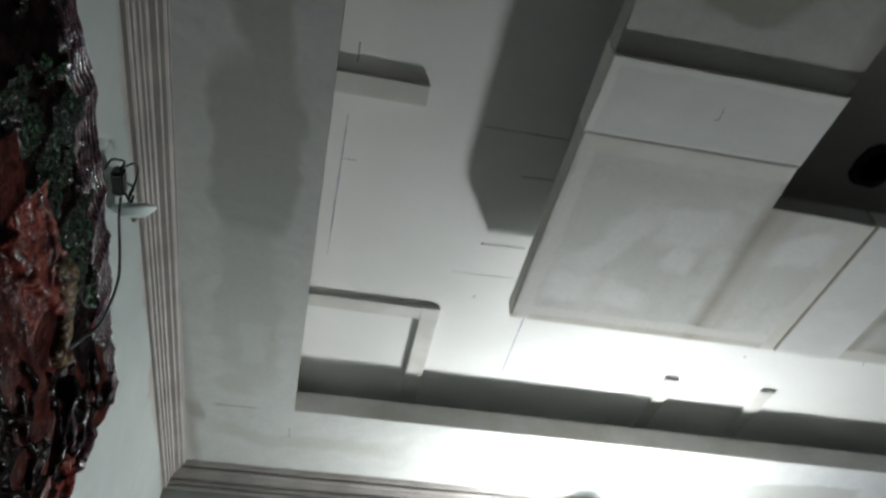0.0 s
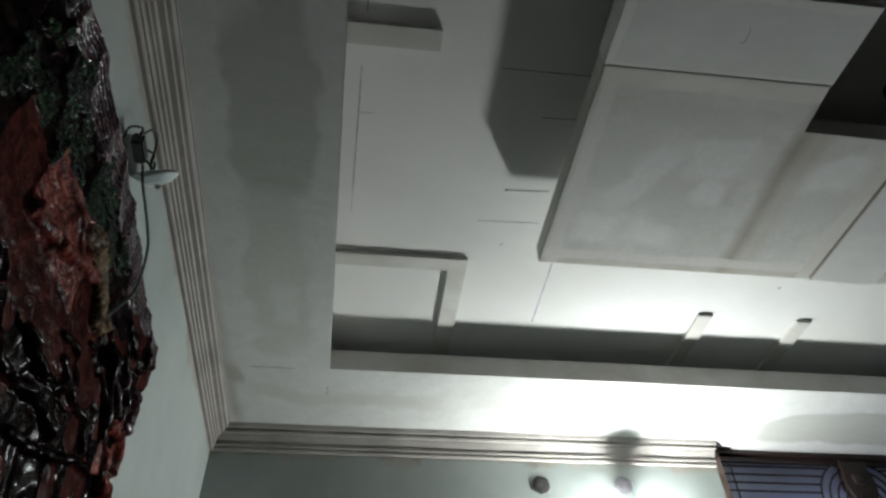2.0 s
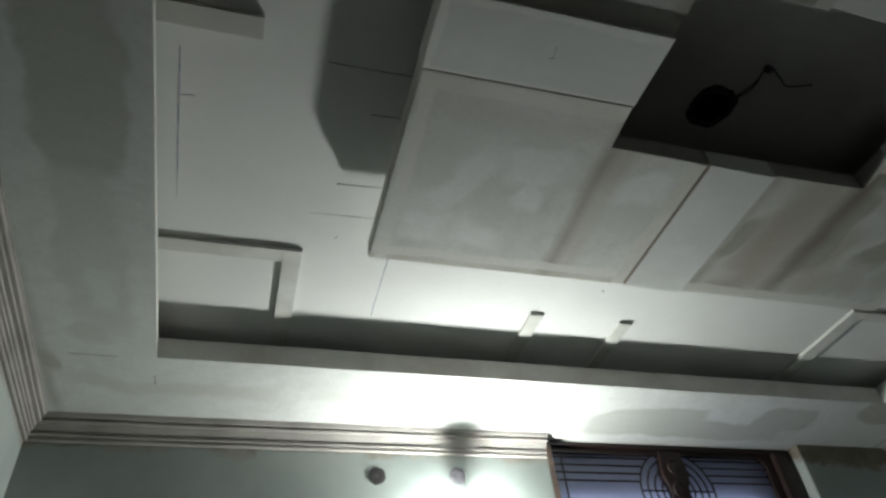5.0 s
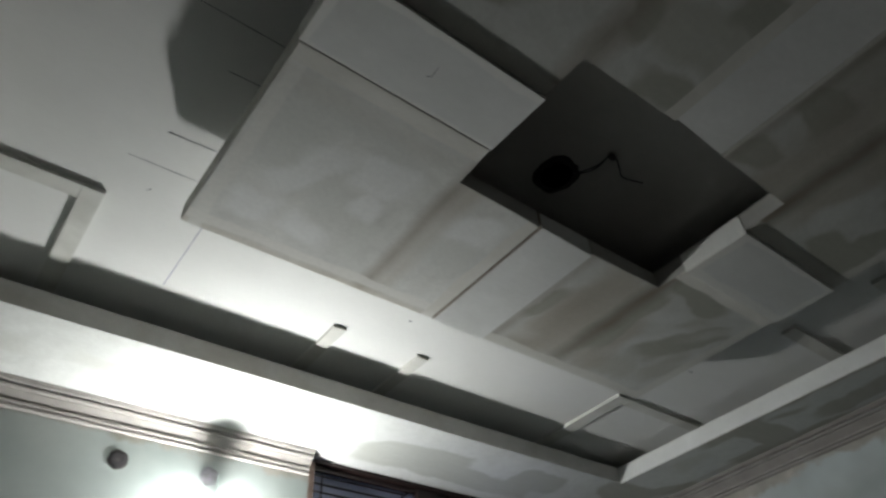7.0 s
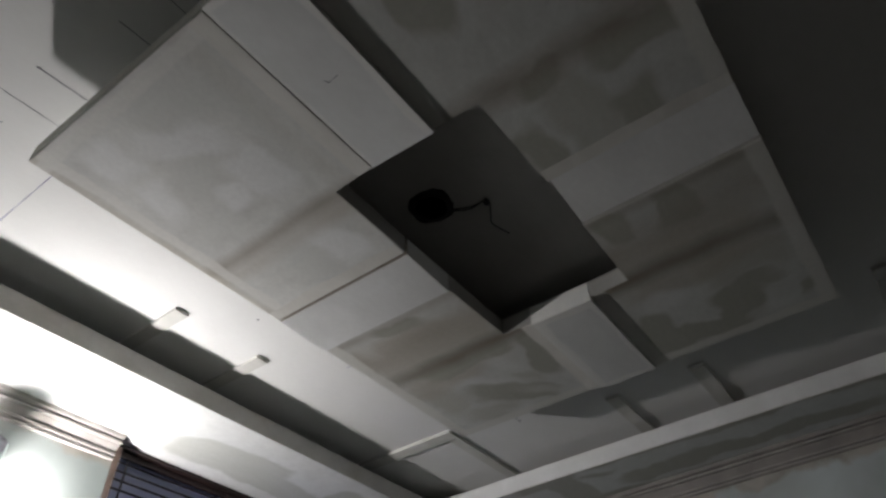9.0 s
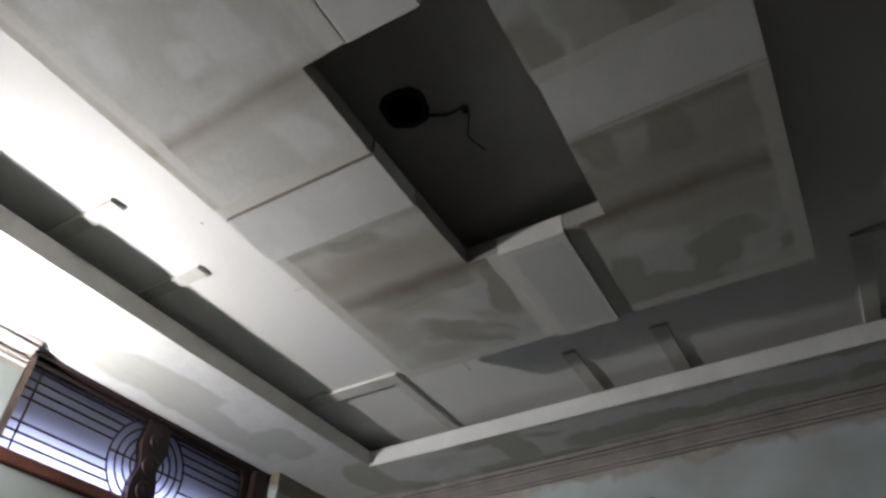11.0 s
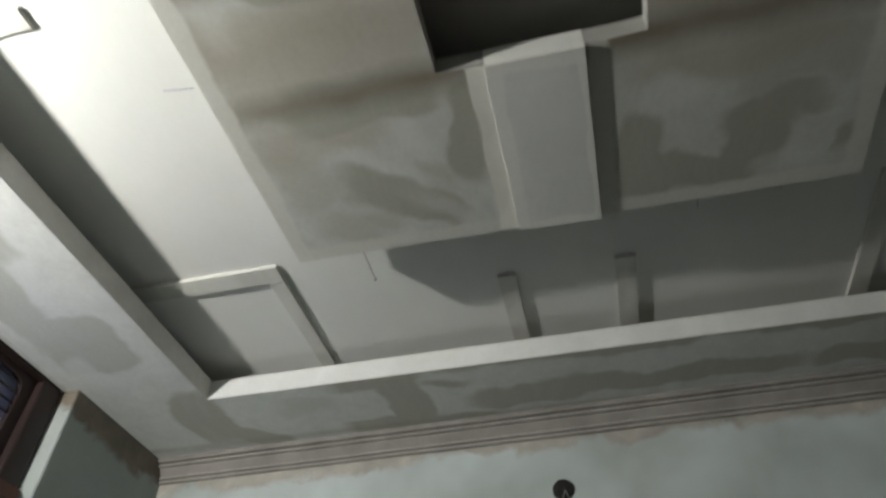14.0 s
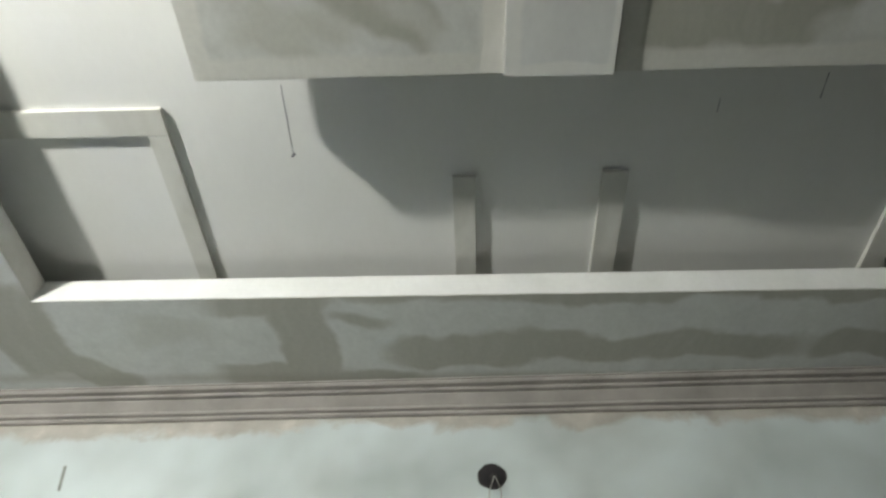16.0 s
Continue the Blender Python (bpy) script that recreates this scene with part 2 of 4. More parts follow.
SOFT_WHITE = ((0.76, -0.92, 0.05, 0.11, 25), (0.93, -1.02, 0.09, 0.06, -20), (0.72, -0.76, 0.07, 0.045, 0), (0.97, -0.92, 0.05, 0.05, 0), (1.25, -1.00, 0.07, 0.05, 0), (0.88, -0.76, 0.06, 0.03, 10))
CREAM = (0.83, 0.82, 0.78)
M_SLAB_SOFT = skimmed("brushed_board", (0.815, 0.82, 0.79), ((SOFT_GREY, (0.71, 0.72, 0.69), 0.024, 0.8), (SOFT_WHITE, (0.88, 0.89, 0.885), 0.018, 0.8)), 4.4,
                      (("x", 1.120, 0.038, (0.36, 0.325, 0.27), 0.9), ("x", 1.165, 0.045, (0.52, 0.48, 0.41), 0.6), ("y", -1.160, 0.05, (0.62, 0.60, 0.55), 0.5), ("y", -0.62, 0.03, (0.60, 0.56, 0.48), 0.7)),
                      (("y", -1.222, 0.024, CREAM), ("y", -0.655, 0.022, (0.80, 0.79, 0.75)), ("x", 0.615, 0.022, (0.79, 0.785, 0.75)), ("x", 1.368, 0.020, CREAM)), 0.5)
M_STRIP = putty("fresh_board", (0.77, 0.78, 0.765), (0.84, 0.85, 0.84), 3.5, 0.5, 7.3, (), 0.12, 0.35, 0.12, 0.07)
RIM = (0.84, 0.84, 0.81)
M_STRIP_RIM = putty("rimmed_board", (0.75, 0.76, 0.745), (0.80, 0.81, 0.80), 3.0, 0.5, 1.3, (), 0.06, 0.4, 0.15, 0.05,
                    rims=(("x", 0.592, 0.016, RIM), ("x", 1.912, 0.026, RIM), ("x", 2.382, 0.018, RIM), ("y", -1.236, 0.022, RIM), ("y", -1.430, 0.018, RIM)))
WALL_BARE = ((2.985, -1.75, 0.028, 1.05, 0), (3.01, -0.63, 0.045, 0.17, 0), (3.17, -0.70, 0.17, 0.080, 0), (3.31, -0.61, 0.055, 0.17, 0), (3.32, -0.86, 0.035, 0.15, 0),
             (3.13, 0.05, 0.17, 0.10, 0), (3.29, -0.06, 0.065, 0.12, 35), (3.21, -1.14, 0.060, 0.21, 0), (3.185, -1.64, 0.055, 0.40, 0), (3.19, -2.22, 0.060, 0.15, 0),
             (3.085, -0.87, 0.020, 0.07, 0), (-0.325, 0.07, 0.028, 0.07, 0),
             (0.9, -2.88, 0.5, 0.08, 0), (2.3, -2.9, 0.4, 0.09, 0))
THIN = (0.54, 0.545, 0.505)
WALL_THIN = ((-0.15, -0.50, 0.080, 0.36, 2), (-0.19, -0.12, 0.06, 0.07, 0), (0.15, 0.19, 0.24, 0.045, 0), (-0.15, 0.19, 0.12, 0.040, 0), (0.75, 0.22, 0.20, 0.05, 8),
             (3.11, -0.34, 0.05, 0.10, 0), (3.07, -2.4, 0.06, 0.2, 0))
WALL_WORN = ((-0.098, -1.75, 0.058, 0.75, 0), (-0.135, -1.03, 0.098, 0.24, -4), (1.95, 0.27, 0.27, 0.12, -6), (2.20, 0.33, 0.45, 0.08, 0), (2.62, 0.24, 0.16, 0.14, 0))
WALL_FRESH = ((2.30, 0.20, 0.10, 0.035, 15), (2.75, 0.33, 0.08, 0.04, 0), (-0.14, -0.36, 0.035, 0.09, 8))
M_SOFFIT = skimmed("soffit_putty", (0.715, 0.73, 0.71), ((WALL_THIN, THIN, 0.02, 0.65), (WALL_BARE, (0.44, 0.435, 0.39), 0.012, 1.0), (WALL_WORN, (0.46, 0.475, 0.435), 0.014, 0.9), (WALL_FRESH, (0.66, 0.685, 0.66), 0.015, 0.7)), 5.2,
                   (("x", -0.345, 0.03, (0.34, 0.33, 0.29), 0.6), ("x", 3.315, 0.03, (0.36, 0.34, 0.29), 0.6)))
M_BEAD = putty("joint_putty", (0.74, 0.73, 0.68), (0.80, 0.79, 0.745), 6.0, 0.5, 6.1, (), 0.1, 0.3, 0.2, 0.06)
M_BROWN_EDGE = putty("brown_edge", (0.33, 0.285, 0.23), (0.42, 0.375, 0.31), 6.0, 0.5, 1.7, (), 0.1, 0.4, 0.2, 0.08)
M_LIP = putty("lip_board", (0.62, 0.60, 0.555), (0.75, 0.745, 0.72), 4.5, 0.44, 3.7, (), 0.12, 0.45, 0.15, 0.08)
M_TRIM = putty("trim_board", (0.60, 0.60, 0.56), (0.70, 0.70, 0.66), 5.0, 0.5, 2.2, (), 0.1, 0.3, 0.1, 0.04)
M_CORNICE = plain("cornice_plaster", (0.345, 0.325, 0.305), 0.85, 0, 0.25, 6.0, 0.2)


def wall_paint(name, seed, edge, low=(0.27, 0.25, 0.22), high=(0.40, 0.375, 0.335), chalky=0.0, tone=1.0):
    """Mint paint with faded blotches and a ragged unpainted band of plaster under the cornice; darkened below 1.62 m to
    cut bounced light.
    """
    m, nd, lk, b = nodes_of(name)
    mp = nd.new("ShaderNodeMapping")
    mp.inputs["Location"].default_value = (seed, seed, seed)
    co = place(nd)
    lk.new(co, mp.inputs[0])
    v = mp.outputs[0]
    cloud = noise_tex(nd, lk, v, 1.8, 5, 0.6)
    col = ramp(nd, lk, cloud, tuple((p, tuple(tone * c for c in rgb)) for p, rgb in ((0.25, (0.25, 0.285, 0.275)), (0.48, (0.315, 0.35, 0.338)), (0.7, (0.40, 0.425, 0.41)))))
    worn = ramp(nd, lk, noise_tex(nd, lk, v, 2.2, 3, 0.5, 0.2), ((0.30, G0), (0.66, G1)))
    col = mix(nd, lk, calc(nd, lk, "MULTIPLY", worn, chalky), col, (0.62, 0.69, 0.70))
    sep = nd.new("ShaderNodeSeparateXYZ")
    lk.new(co, sep.inputs[0])
    rag = noise_tex(nd, lk, v, 4.5, 5, 0.6, 0.4)
    h = calc(nd, lk, "ADD", sep.outputs[2], calc(nd, lk, "MULTIPLY", calc(nd, lk, "SUBTRACT", rag, 0.5), 0.20))
    up = nd.new("ShaderNodeMapRange")
    lk.new(h, up.inputs[0])
    up.inputs[1].default_value, up.inputs[2].default_value = edge, edge + 0.026
    raw = ramp(nd, lk, noise_tex(nd, lk, v, 9, 4), ((0.3, low), (0.62, high), (0.74, tuple(1.25 * c for c in high))))
    col = mix(nd, lk, up.outputs[0], col, raw)
    # unseen lower wall is coloured dark so that it bounces less light
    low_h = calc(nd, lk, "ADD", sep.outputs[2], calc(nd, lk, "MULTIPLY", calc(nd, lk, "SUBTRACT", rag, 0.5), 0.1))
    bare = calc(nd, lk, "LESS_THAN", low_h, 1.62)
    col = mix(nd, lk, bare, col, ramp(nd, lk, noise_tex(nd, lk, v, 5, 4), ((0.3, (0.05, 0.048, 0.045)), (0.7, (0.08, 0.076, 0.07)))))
    lk.new(col, b.inputs["Base Color"])
    b.inputs["Roughness"].default_value = 0.7
    bump(nd, lk, b, noise_tex(nd, lk, v, 25, 4), 0.15, 0.002)
    return m


# same mint paint; the window wall's copy is toned down to bounce less light
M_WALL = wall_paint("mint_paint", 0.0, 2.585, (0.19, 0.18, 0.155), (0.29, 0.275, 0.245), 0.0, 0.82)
M_WALL_B = wall_paint("mint_paint_mural", 0.0, 2.585, (0.20, 0.19, 0.165), (0.31, 0.295, 0.265))
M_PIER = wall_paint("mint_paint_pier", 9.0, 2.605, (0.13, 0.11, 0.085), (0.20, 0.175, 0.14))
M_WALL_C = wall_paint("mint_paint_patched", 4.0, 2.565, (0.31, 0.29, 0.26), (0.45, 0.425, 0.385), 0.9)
# greyer board that paints shade into the island's hole
M_HOLE_SHADE = putty("hole_shade_board", (0.42, 0.415, 0.395), (0.50, 0.50, 0.48), 2.2, 0.5, 9.3, (), 0.12, 0.4, 0.15, 0.08)
# unseen floor and far wall, kept dark so they return little light
M_FLOOR = plain("cement_floor", (0.045, 0.042, 0.04), 0.7, 0, 0.3, 4.0)
M_FAR_WALL = plain("far_wall_dark", (0.075, 0.07, 0.065), 0.85, 0, 0.3, 3.0)
M_WOOD = plain("polished_wood", (0.11, 0.036, 0.022), 0.45, 0, 0.5, 9.0)
# frame wood lightened for the left jamb, which the bulb lights closely
M_LIT_WOOD = plain("lit_wood", (0.24, 0.165, 0.14), 0.7, 0, 0.5, 9.0)
M_DARKWOOD = plain("dark_wood", (0.022, 0.011, 0.010), 0.5, 0, 0.5, 9.0)
M_IRON = plain("painted_iron", (0.025, 0.018, 0.022), 0.45, 0.2, 0.4, 30.0)
M_BLACK = plain("black_plastic", (0.012, 0.013, 0.016), 0.35, 0, 0.3, 30.0)
M_CABLE = plain("cable_sheath", (0.02, 0.03, 0.035), 0.4, 0, 0.3, 40.0)
# near-black that paints the shade inside holes on flat discs
M_DARK = plain("hole_dark", (0.022, 0.02, 0.022), 0.95, 0, 0.6, 25.0, 0.6)
M_WHITE = plain("white_plastic", (0.50, 0.58, 0.57), 0.35, 0, 0.1, 20.0, 0.05)
M_PLATE = plain("grey_plate", (0.24, 0.23, 0.26), 0.95, 0, 0.5, 25.0)
M_BROKEN = plain("broken_plaster", (0.05, 0.046, 0.046), 0.95, 0, 0.7, 60.0, 0.8)
M_STEEL = plain("dull_steel", (0.42, 0.40, 0.37), 0.35, 0.85, 0.3, 30.0)
M_PENCIL = plain("pencil_line", (0.20, 0.20, 0.23), 0.8, 0, 0.5, 40.0)
M_SCRATCH = plain("bared_plaster", (0.24, 0.25, 0.23), 0.9, 0, 0.5, 60.0)
M_CHALK = plain("blue_chalk", (0.31, 0.31, 0.46), 0.9, 0, 0.5, 40.0)

M_PANE, nd, lk, b = nodes_of("frosted_glass")
tr = nd.new("ShaderNodeBsdfTranslucent")
tr.inputs[0].default_value = (0.80, 0.84, 0.97, 1)
gl = nd.new("ShaderNodeBsdfGlossy")
gl.inputs["Roughness"].default_value = 0.35
ms = nd.new("ShaderNodeMixShader")
ms.inputs[0].default_value = 0.06
df = nd.new("ShaderNodeBsdfDiffuse")
df.inputs[0].default_value = (0.42, 0.43, 0.52, 1)
body = nd.new("ShaderNodeMixShader")
body.inputs[0].default_value = 0.30
lk.new(tr.outputs[0], body.inputs[1])
lk.new(df.outputs[0], body.inputs[2])
lk.new(body.outputs[0], ms.inputs[1])
lk.new(gl.outputs[0], ms.inputs[2])
lk.new(ms.outputs[0], nd["Material Output"].inputs[0])

M_GLOW, nd, lk, b = nodes_of("lit_bulb")
em = nd.new("ShaderNodeEmission")
em.inputs[0].default_value = (1.0, 0.965, 0.965, 1)
em.inputs[1].default_value = BULB
lk.new(em.outputs[0], nd["Material Output"].inputs[0])


# ---- mesh helpers ----
def mesh_of(name, bm, material, smooth=False):
    me = bpy.data.meshes.new(name)
    bmesh.ops.recalc_face_normals(bm, faces=bm.faces)
    if smooth:
        for f in bm.faces:
            f.smooth = True
    bm.to_mesh(me)
    bm.free()
    me.materials.append(material)
    return me


def thing(name, label, category, group="", kind="", at=(0, 0, 0)):
    ob = new(name)
    ob.location = at
    return tagged(ob, label, category, group, kind)


def solid(name, bm, material, label="", category="", kind="", smooth=False, group=""):
    return tagged(new(name, mesh_of(name, bm, material, smooth)), label, category, group, kind)


def part(name, bm, material, parent, label="", smooth=False):
    ob = new(name, mesh_of(name, bm, material, smooth))
    ob.parent = parent
    return tagged(ob, label)


def prism(bm, pts, z0, z1, bevel=0.0):
    lo = [bm.verts.new((x, y, z0)) for x, y in pts]
    hi = [bm.verts.new((x, y, z1)) for x, y in pts]
    fs = [bm.faces.new(lo[::-1]), bm.faces.new(hi)]
    n = len(pts)
    for i in range(n):
        fs.append(bm.faces.new((lo[i], lo[(i + 1) % n], hi[(i + 1) % n], hi[i])))
    if bevel:
        es = {e for f in fs for e in f.edges}
        bmesh.ops.bevel(bm, geom=list(es), offset=bevel, segments=2, affect="EDGES")
    return bm


def box(bm, x0, x1, y0, y1, z0, z1, bevel=0.0):
    return prism(bm, [(x0, y0), (x1, y0), (x1, y1), (x0, y1)], z0, z1, bevel)


def tube(bm, pts, r, n=8, taper=1.0):
    """A round bar along a line of points."""
    pts = [Vector(p) for p in pts]
    rings = []
    side = None
    for i, p in enumerate(pts):
        d = (pts[min(i + 1, len(pts) - 1)] - pts[max(i - 1, 0)]).normalized()
        if side is None:
            side = d.orthogonal().normalized()
        side = (side - d * side.dot(d)).normalized()
        up = d.cross(side)
        k = r * (1 + (taper - 1) * i / max(1, len(pts) - 1))
        rings.append([bm.verts.new(p + k * (math.cos(a) * side + math.sin(a) * up))
                      for a in (2 * math.pi * j / n for j in range(n))])
    for a, c in zip(rings, rings[1:]):
        for j in range(n):
            bm.faces.new((a[j], a[(j + 1) % n], c[(j + 1) % n], c[j]))
    bm.faces.new(rings[0][::-1])
    bm.faces.new(rings[-1])
    return bm


def lathe(bm, profile, at=(0, 0, 0), axis="z", n=24):
    """A turned body: (radius, height) pairs round an axis."""
    rings = []
    for r, h in profile:
        ring = []
        for j in range(n):
            a = 2 * math.pi * j / n
            u, w = r * math.cos(a), r * math.sin(a)
            p = {"z": (u, w, h), "y": (u, h, w), "x": (h, u, w)}[axis]
            ring.append(bm.verts.new(Vector(p) + Vector(at)))
        rings.append(ring)
    for a, c in zip(rings, rings[1:]):
        for j in range(n):
            bm.faces.new((a[j], a[(j + 1) % n], c[(j + 1) % n], c[j]))
    for ring in (rings[0][::-1], rings[-1]):
        if (ring[0].co - ring[n // 2].co).length > 1e-5:
            bm.faces.new(ring)
    bmesh.ops.remove_doubles(bm, verts=bm.verts, dist=1e-6)
    return bm


def smooth_line(pts, steps=6):
    """Points along a Catmull-Rom curve."""
    p = [Vector(q) for q in pts]
    p = [2 * p[0] - p[1]] + p + [2 * p[-1] - p[-2]]
    out = []
    for i in range(1, len(p) - 2):
        for s in range(steps):
            t = s / steps
            out.append(0.5 * ((2 * p[i]) + (p[i + 1] - p[i - 1]) * t
                              + (2 * p[i - 1] - 5 * p[i] + 4 * p[i + 1] - p[i + 2]) * t * t
                              + (3 * p[i] - p[i - 1] - 3 * p[i + 1] + p[i + 2]) * t ** 3))
    out.append(p[-2])
    return out


# ---- large structure ----
solid("floor", box(bmesh.new(), -1.2, 4.2, YD - 0.3, YA + 0.3, -0.1, 0.0), M_FLOOR, "bare grey cement floor of the room", "floor", "structure")

WX0, WX1, WZ0 = 1.555, 2.845, 2.285        # ventilator opening, up to the soffit
OUT = YA + 0.23
bm = bmesh.new()
for x0, x1, z0, z1 in ((-0.9, WX0, 0, 2.83), (WX0, WX1, 0, WZ0), (WX0, WX1, SOFFIT + 0.03, 2.83)):
    box(bm, x0, x1, YA, OUT, z0, z1)
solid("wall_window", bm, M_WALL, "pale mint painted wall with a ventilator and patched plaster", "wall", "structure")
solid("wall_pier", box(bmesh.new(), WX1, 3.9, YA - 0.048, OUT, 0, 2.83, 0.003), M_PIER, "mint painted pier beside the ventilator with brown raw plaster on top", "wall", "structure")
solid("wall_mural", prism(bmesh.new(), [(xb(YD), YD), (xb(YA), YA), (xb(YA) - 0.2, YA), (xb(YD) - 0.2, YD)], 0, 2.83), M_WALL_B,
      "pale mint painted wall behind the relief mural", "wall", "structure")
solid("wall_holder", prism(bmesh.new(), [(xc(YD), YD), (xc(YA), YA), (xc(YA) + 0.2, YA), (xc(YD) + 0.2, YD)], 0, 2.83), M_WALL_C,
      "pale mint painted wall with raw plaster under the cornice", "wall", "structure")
solid("wall_far", box(bmesh.new(), -0.6, 3.6, YD - 0.2, YD, 0, 2.83), M_FAR_WALL, "plain far wall in dark grey", "wall", "structure")

tray = solid("ceiling_tray", box(bmesh.new(), -0.9, 3.9, YD - 0.3, YA + 0.3, TRAY, TRAY + 0.1), M_BOARD,
             "white gypsum board tray ceiling with pencil marks", "ceiling", "structure")

TX0, TX1, TY1 = 0.0, 3.0, -2.66           # tray opening
bm = bmesh.new()
inner = [(TX0, 0.0), (TX1, 0.0), (TX1 - 0.02, TY1), (TX0 + 0.08, TY1)]
outer = [(xb(YA) - 0.1, YA - 0.002), (xc(YA) + 0.1, YA - 0.002), (xc(YD) + 0.1, YD + 0.002), (xb(YD) - 0.1, YD + 0.002)]
ring = {}
LIP = SOFFIT + 0.076
for z in (SOFFIT, LIP):
    lean = 0.009 if z == LIP else 0.0      # the lip on the mural side leans back
    ring[z] = ([bm.verts.new((x - (lean if x < 1 else 0), y, z)) for x, y in inner], [bm.verts.new((*p, z)) for p in outer])
(i0, o0), (i1, o1) = ring.values()
for k in range(4):
    j = (k + 1) % 4
    bm.faces.new((i0[k], i0[j], o0[j], o0[k]))
    bm.faces.new((i0[k], i0[j], i1[j], i1[k]))
    bm.faces.new((o0[k], o0[j], o1[j], o1[k]))
    bm.faces.new((i1[k], i1[j], o1[j], o1[k]))
bmesh.ops.bevel(bm, geom=[e for e in bm.edges if all(v in i0 for v in e.verts)], offset=0.0015, segments=2, affect="EDGES")
for f in bm.faces:
    f.normal_update()
    if abs(f.normal.z) < 0.3:
        f.material_index = 2 if f.calc_center_median().x > 2.9 else 1
ob = solid("ceiling_border", bm, M_SOFFIT, "dropped gypsum ceiling border with grey putty patches", "ceiling", "structure")
ob.data.materials.append(M_LIP)
ob.data.materials.append(M_STRIP)

# riser at the back of the cove, between the border's lip and the tray
bm = bmesh.new()
for pts in ([(-0.19, 0.17), (3.19, 0.17), (3.19, 0.19), (-0.19, 0.19)], [(3.17, TY1 - 0.17), (3.19, TY1 - 0.17), (3.19, 0.1695), (3.17, 0.1695)],
            [(-0.19, TY1 - 0.17), (-0.17, TY1 - 0.17), (-0.17, 0.1695), (-0.19, 0.1695)], [(-0.19, TY1 - 0.19), (3.19, TY1 - 0.19), (3.19, TY1 - 0.1705), (-0.19, TY1 - 0.1705)]):
    prism(bm, pts, LIP - 0.003, TRAY + 0.003)
solid("ceiling_riser", bm, M_BOARD, "white board riser at the back of the cove", "ceiling", "structure")

# soffit lid over the window opening, where the border runs on to the frame
solid("trim_lintel", box(bmesh.new(), WX0, WX1, YA, OUT, SOFFIT, SOFFIT + 0.03), M_SOFFIT, "puttied board over the ventilator", "trim", "structure")


# ---- cornice ----
CP = [(0.0, -0.088), (0.009, -0.088), (0.013, -0.084), (0.013, -0.079), (0.006, -0.077), (0.006, -0.073), (0.016, -0.071),
      (0.018, -0.066), (0.016, -0.062), (0.009, -0.060), (0.030, -0.033), (0.030, -0.031), (0.043, -0.030), (0.046, -0.025),
      (0.043, -0.021), (0.036, -0.019), (0.037, -0.016), (0.052, -0.014), (0.056, -0.009), (0.057, -0.005), (0.061, -0.004), (0.061, 0.0), (0.0, 0.0)]


CP_MURAL = CP[:10] + [(0.015, -0.053), (0.021, -0.052), (0.022, -0.047), (0.019, -0.044), (0.022, -0.042), (0.028, -0.041)] + CP[10:]


def cornice(name, p, q, nrm, m0, m1, label, CP=CP):
    """A run of moulding from p to q; nrm points into the room; m0, m1: how far each end is mitred per metre of depth."""
    bm = bmesh.new()
    p, q, nrm = Vector((*p, 0)), Vector((*q, 0)), Vector((*nrm, 0)).normalized()
    d = (q - p).normalized()
    rows = []
    steps = 24
    for s in range(steps + 1):
        k = s / steps
        row = []
        for i, (o, h) in enumerate(CP):
            a, c = p + d * m0 * o, q - d * m1 * o
            w = noise.noise((k * (q - p).length * 3, i * 0.21, len(name)))
            depth = max(0.0, o + (0.0016 * w if o > 0 else 0))
            row.append(bm.verts.new(a.lerp(c, k) + nrm * depth + Vector((0, 0, SOFFIT - 0.001 + h + (0.0012 * w if h < 0 else 0)))))
        rows.append(row)
    n = len(CP)
    for a, c in zip(rows, rows[1:]):
        for i in range(n):
            bm.faces.new((a[i], a[(i + 1) % n], c[(i + 1) % n], c[i]))
    bm.faces.new(rows[0])
    bm.faces.new(rows[-1][::-1])
    return solid(name, bm, M_CORNICE, label, "cornice", "structure")


LC = "ridged beige plaster cornice under the ceiling border"
cornice("trim_cornice_window", (xb(YA), YA), (WX0 - 0.005, YA), (0, -1), 1, 0, LC)
cornice("trim_cornice_mural", (xb(YD), YD), (xb(YA), YA), (1, 0.05), 1, 1, LC, CP_MURAL)
cornice("trim_cornice_holder", (xc(YD), YD), (xc(YA - 0.05), YA - 0.05), (-1, 0.035), 1, 0, LC)
cornice("trim_cornice_far", (xb(YD), YD), (xc(YD), YD), (0, 1), 1, 1, LC)

# ---- ceiling island: a slab with a square hole, hung under the tray ----
IX0, IX1, IY0, IY1 = 0.585, 2.39, -0.61, -2.045
HX0, HX1, HY0, HY1 = 1.105, 1.90, -1.117, -1.56
TOP = SLAB + 0.06
SA, SB, SC, SD = (1.402, 1.60), (-1.245, -1.435), (-1.222, -1.432), (1.425, 1.605)

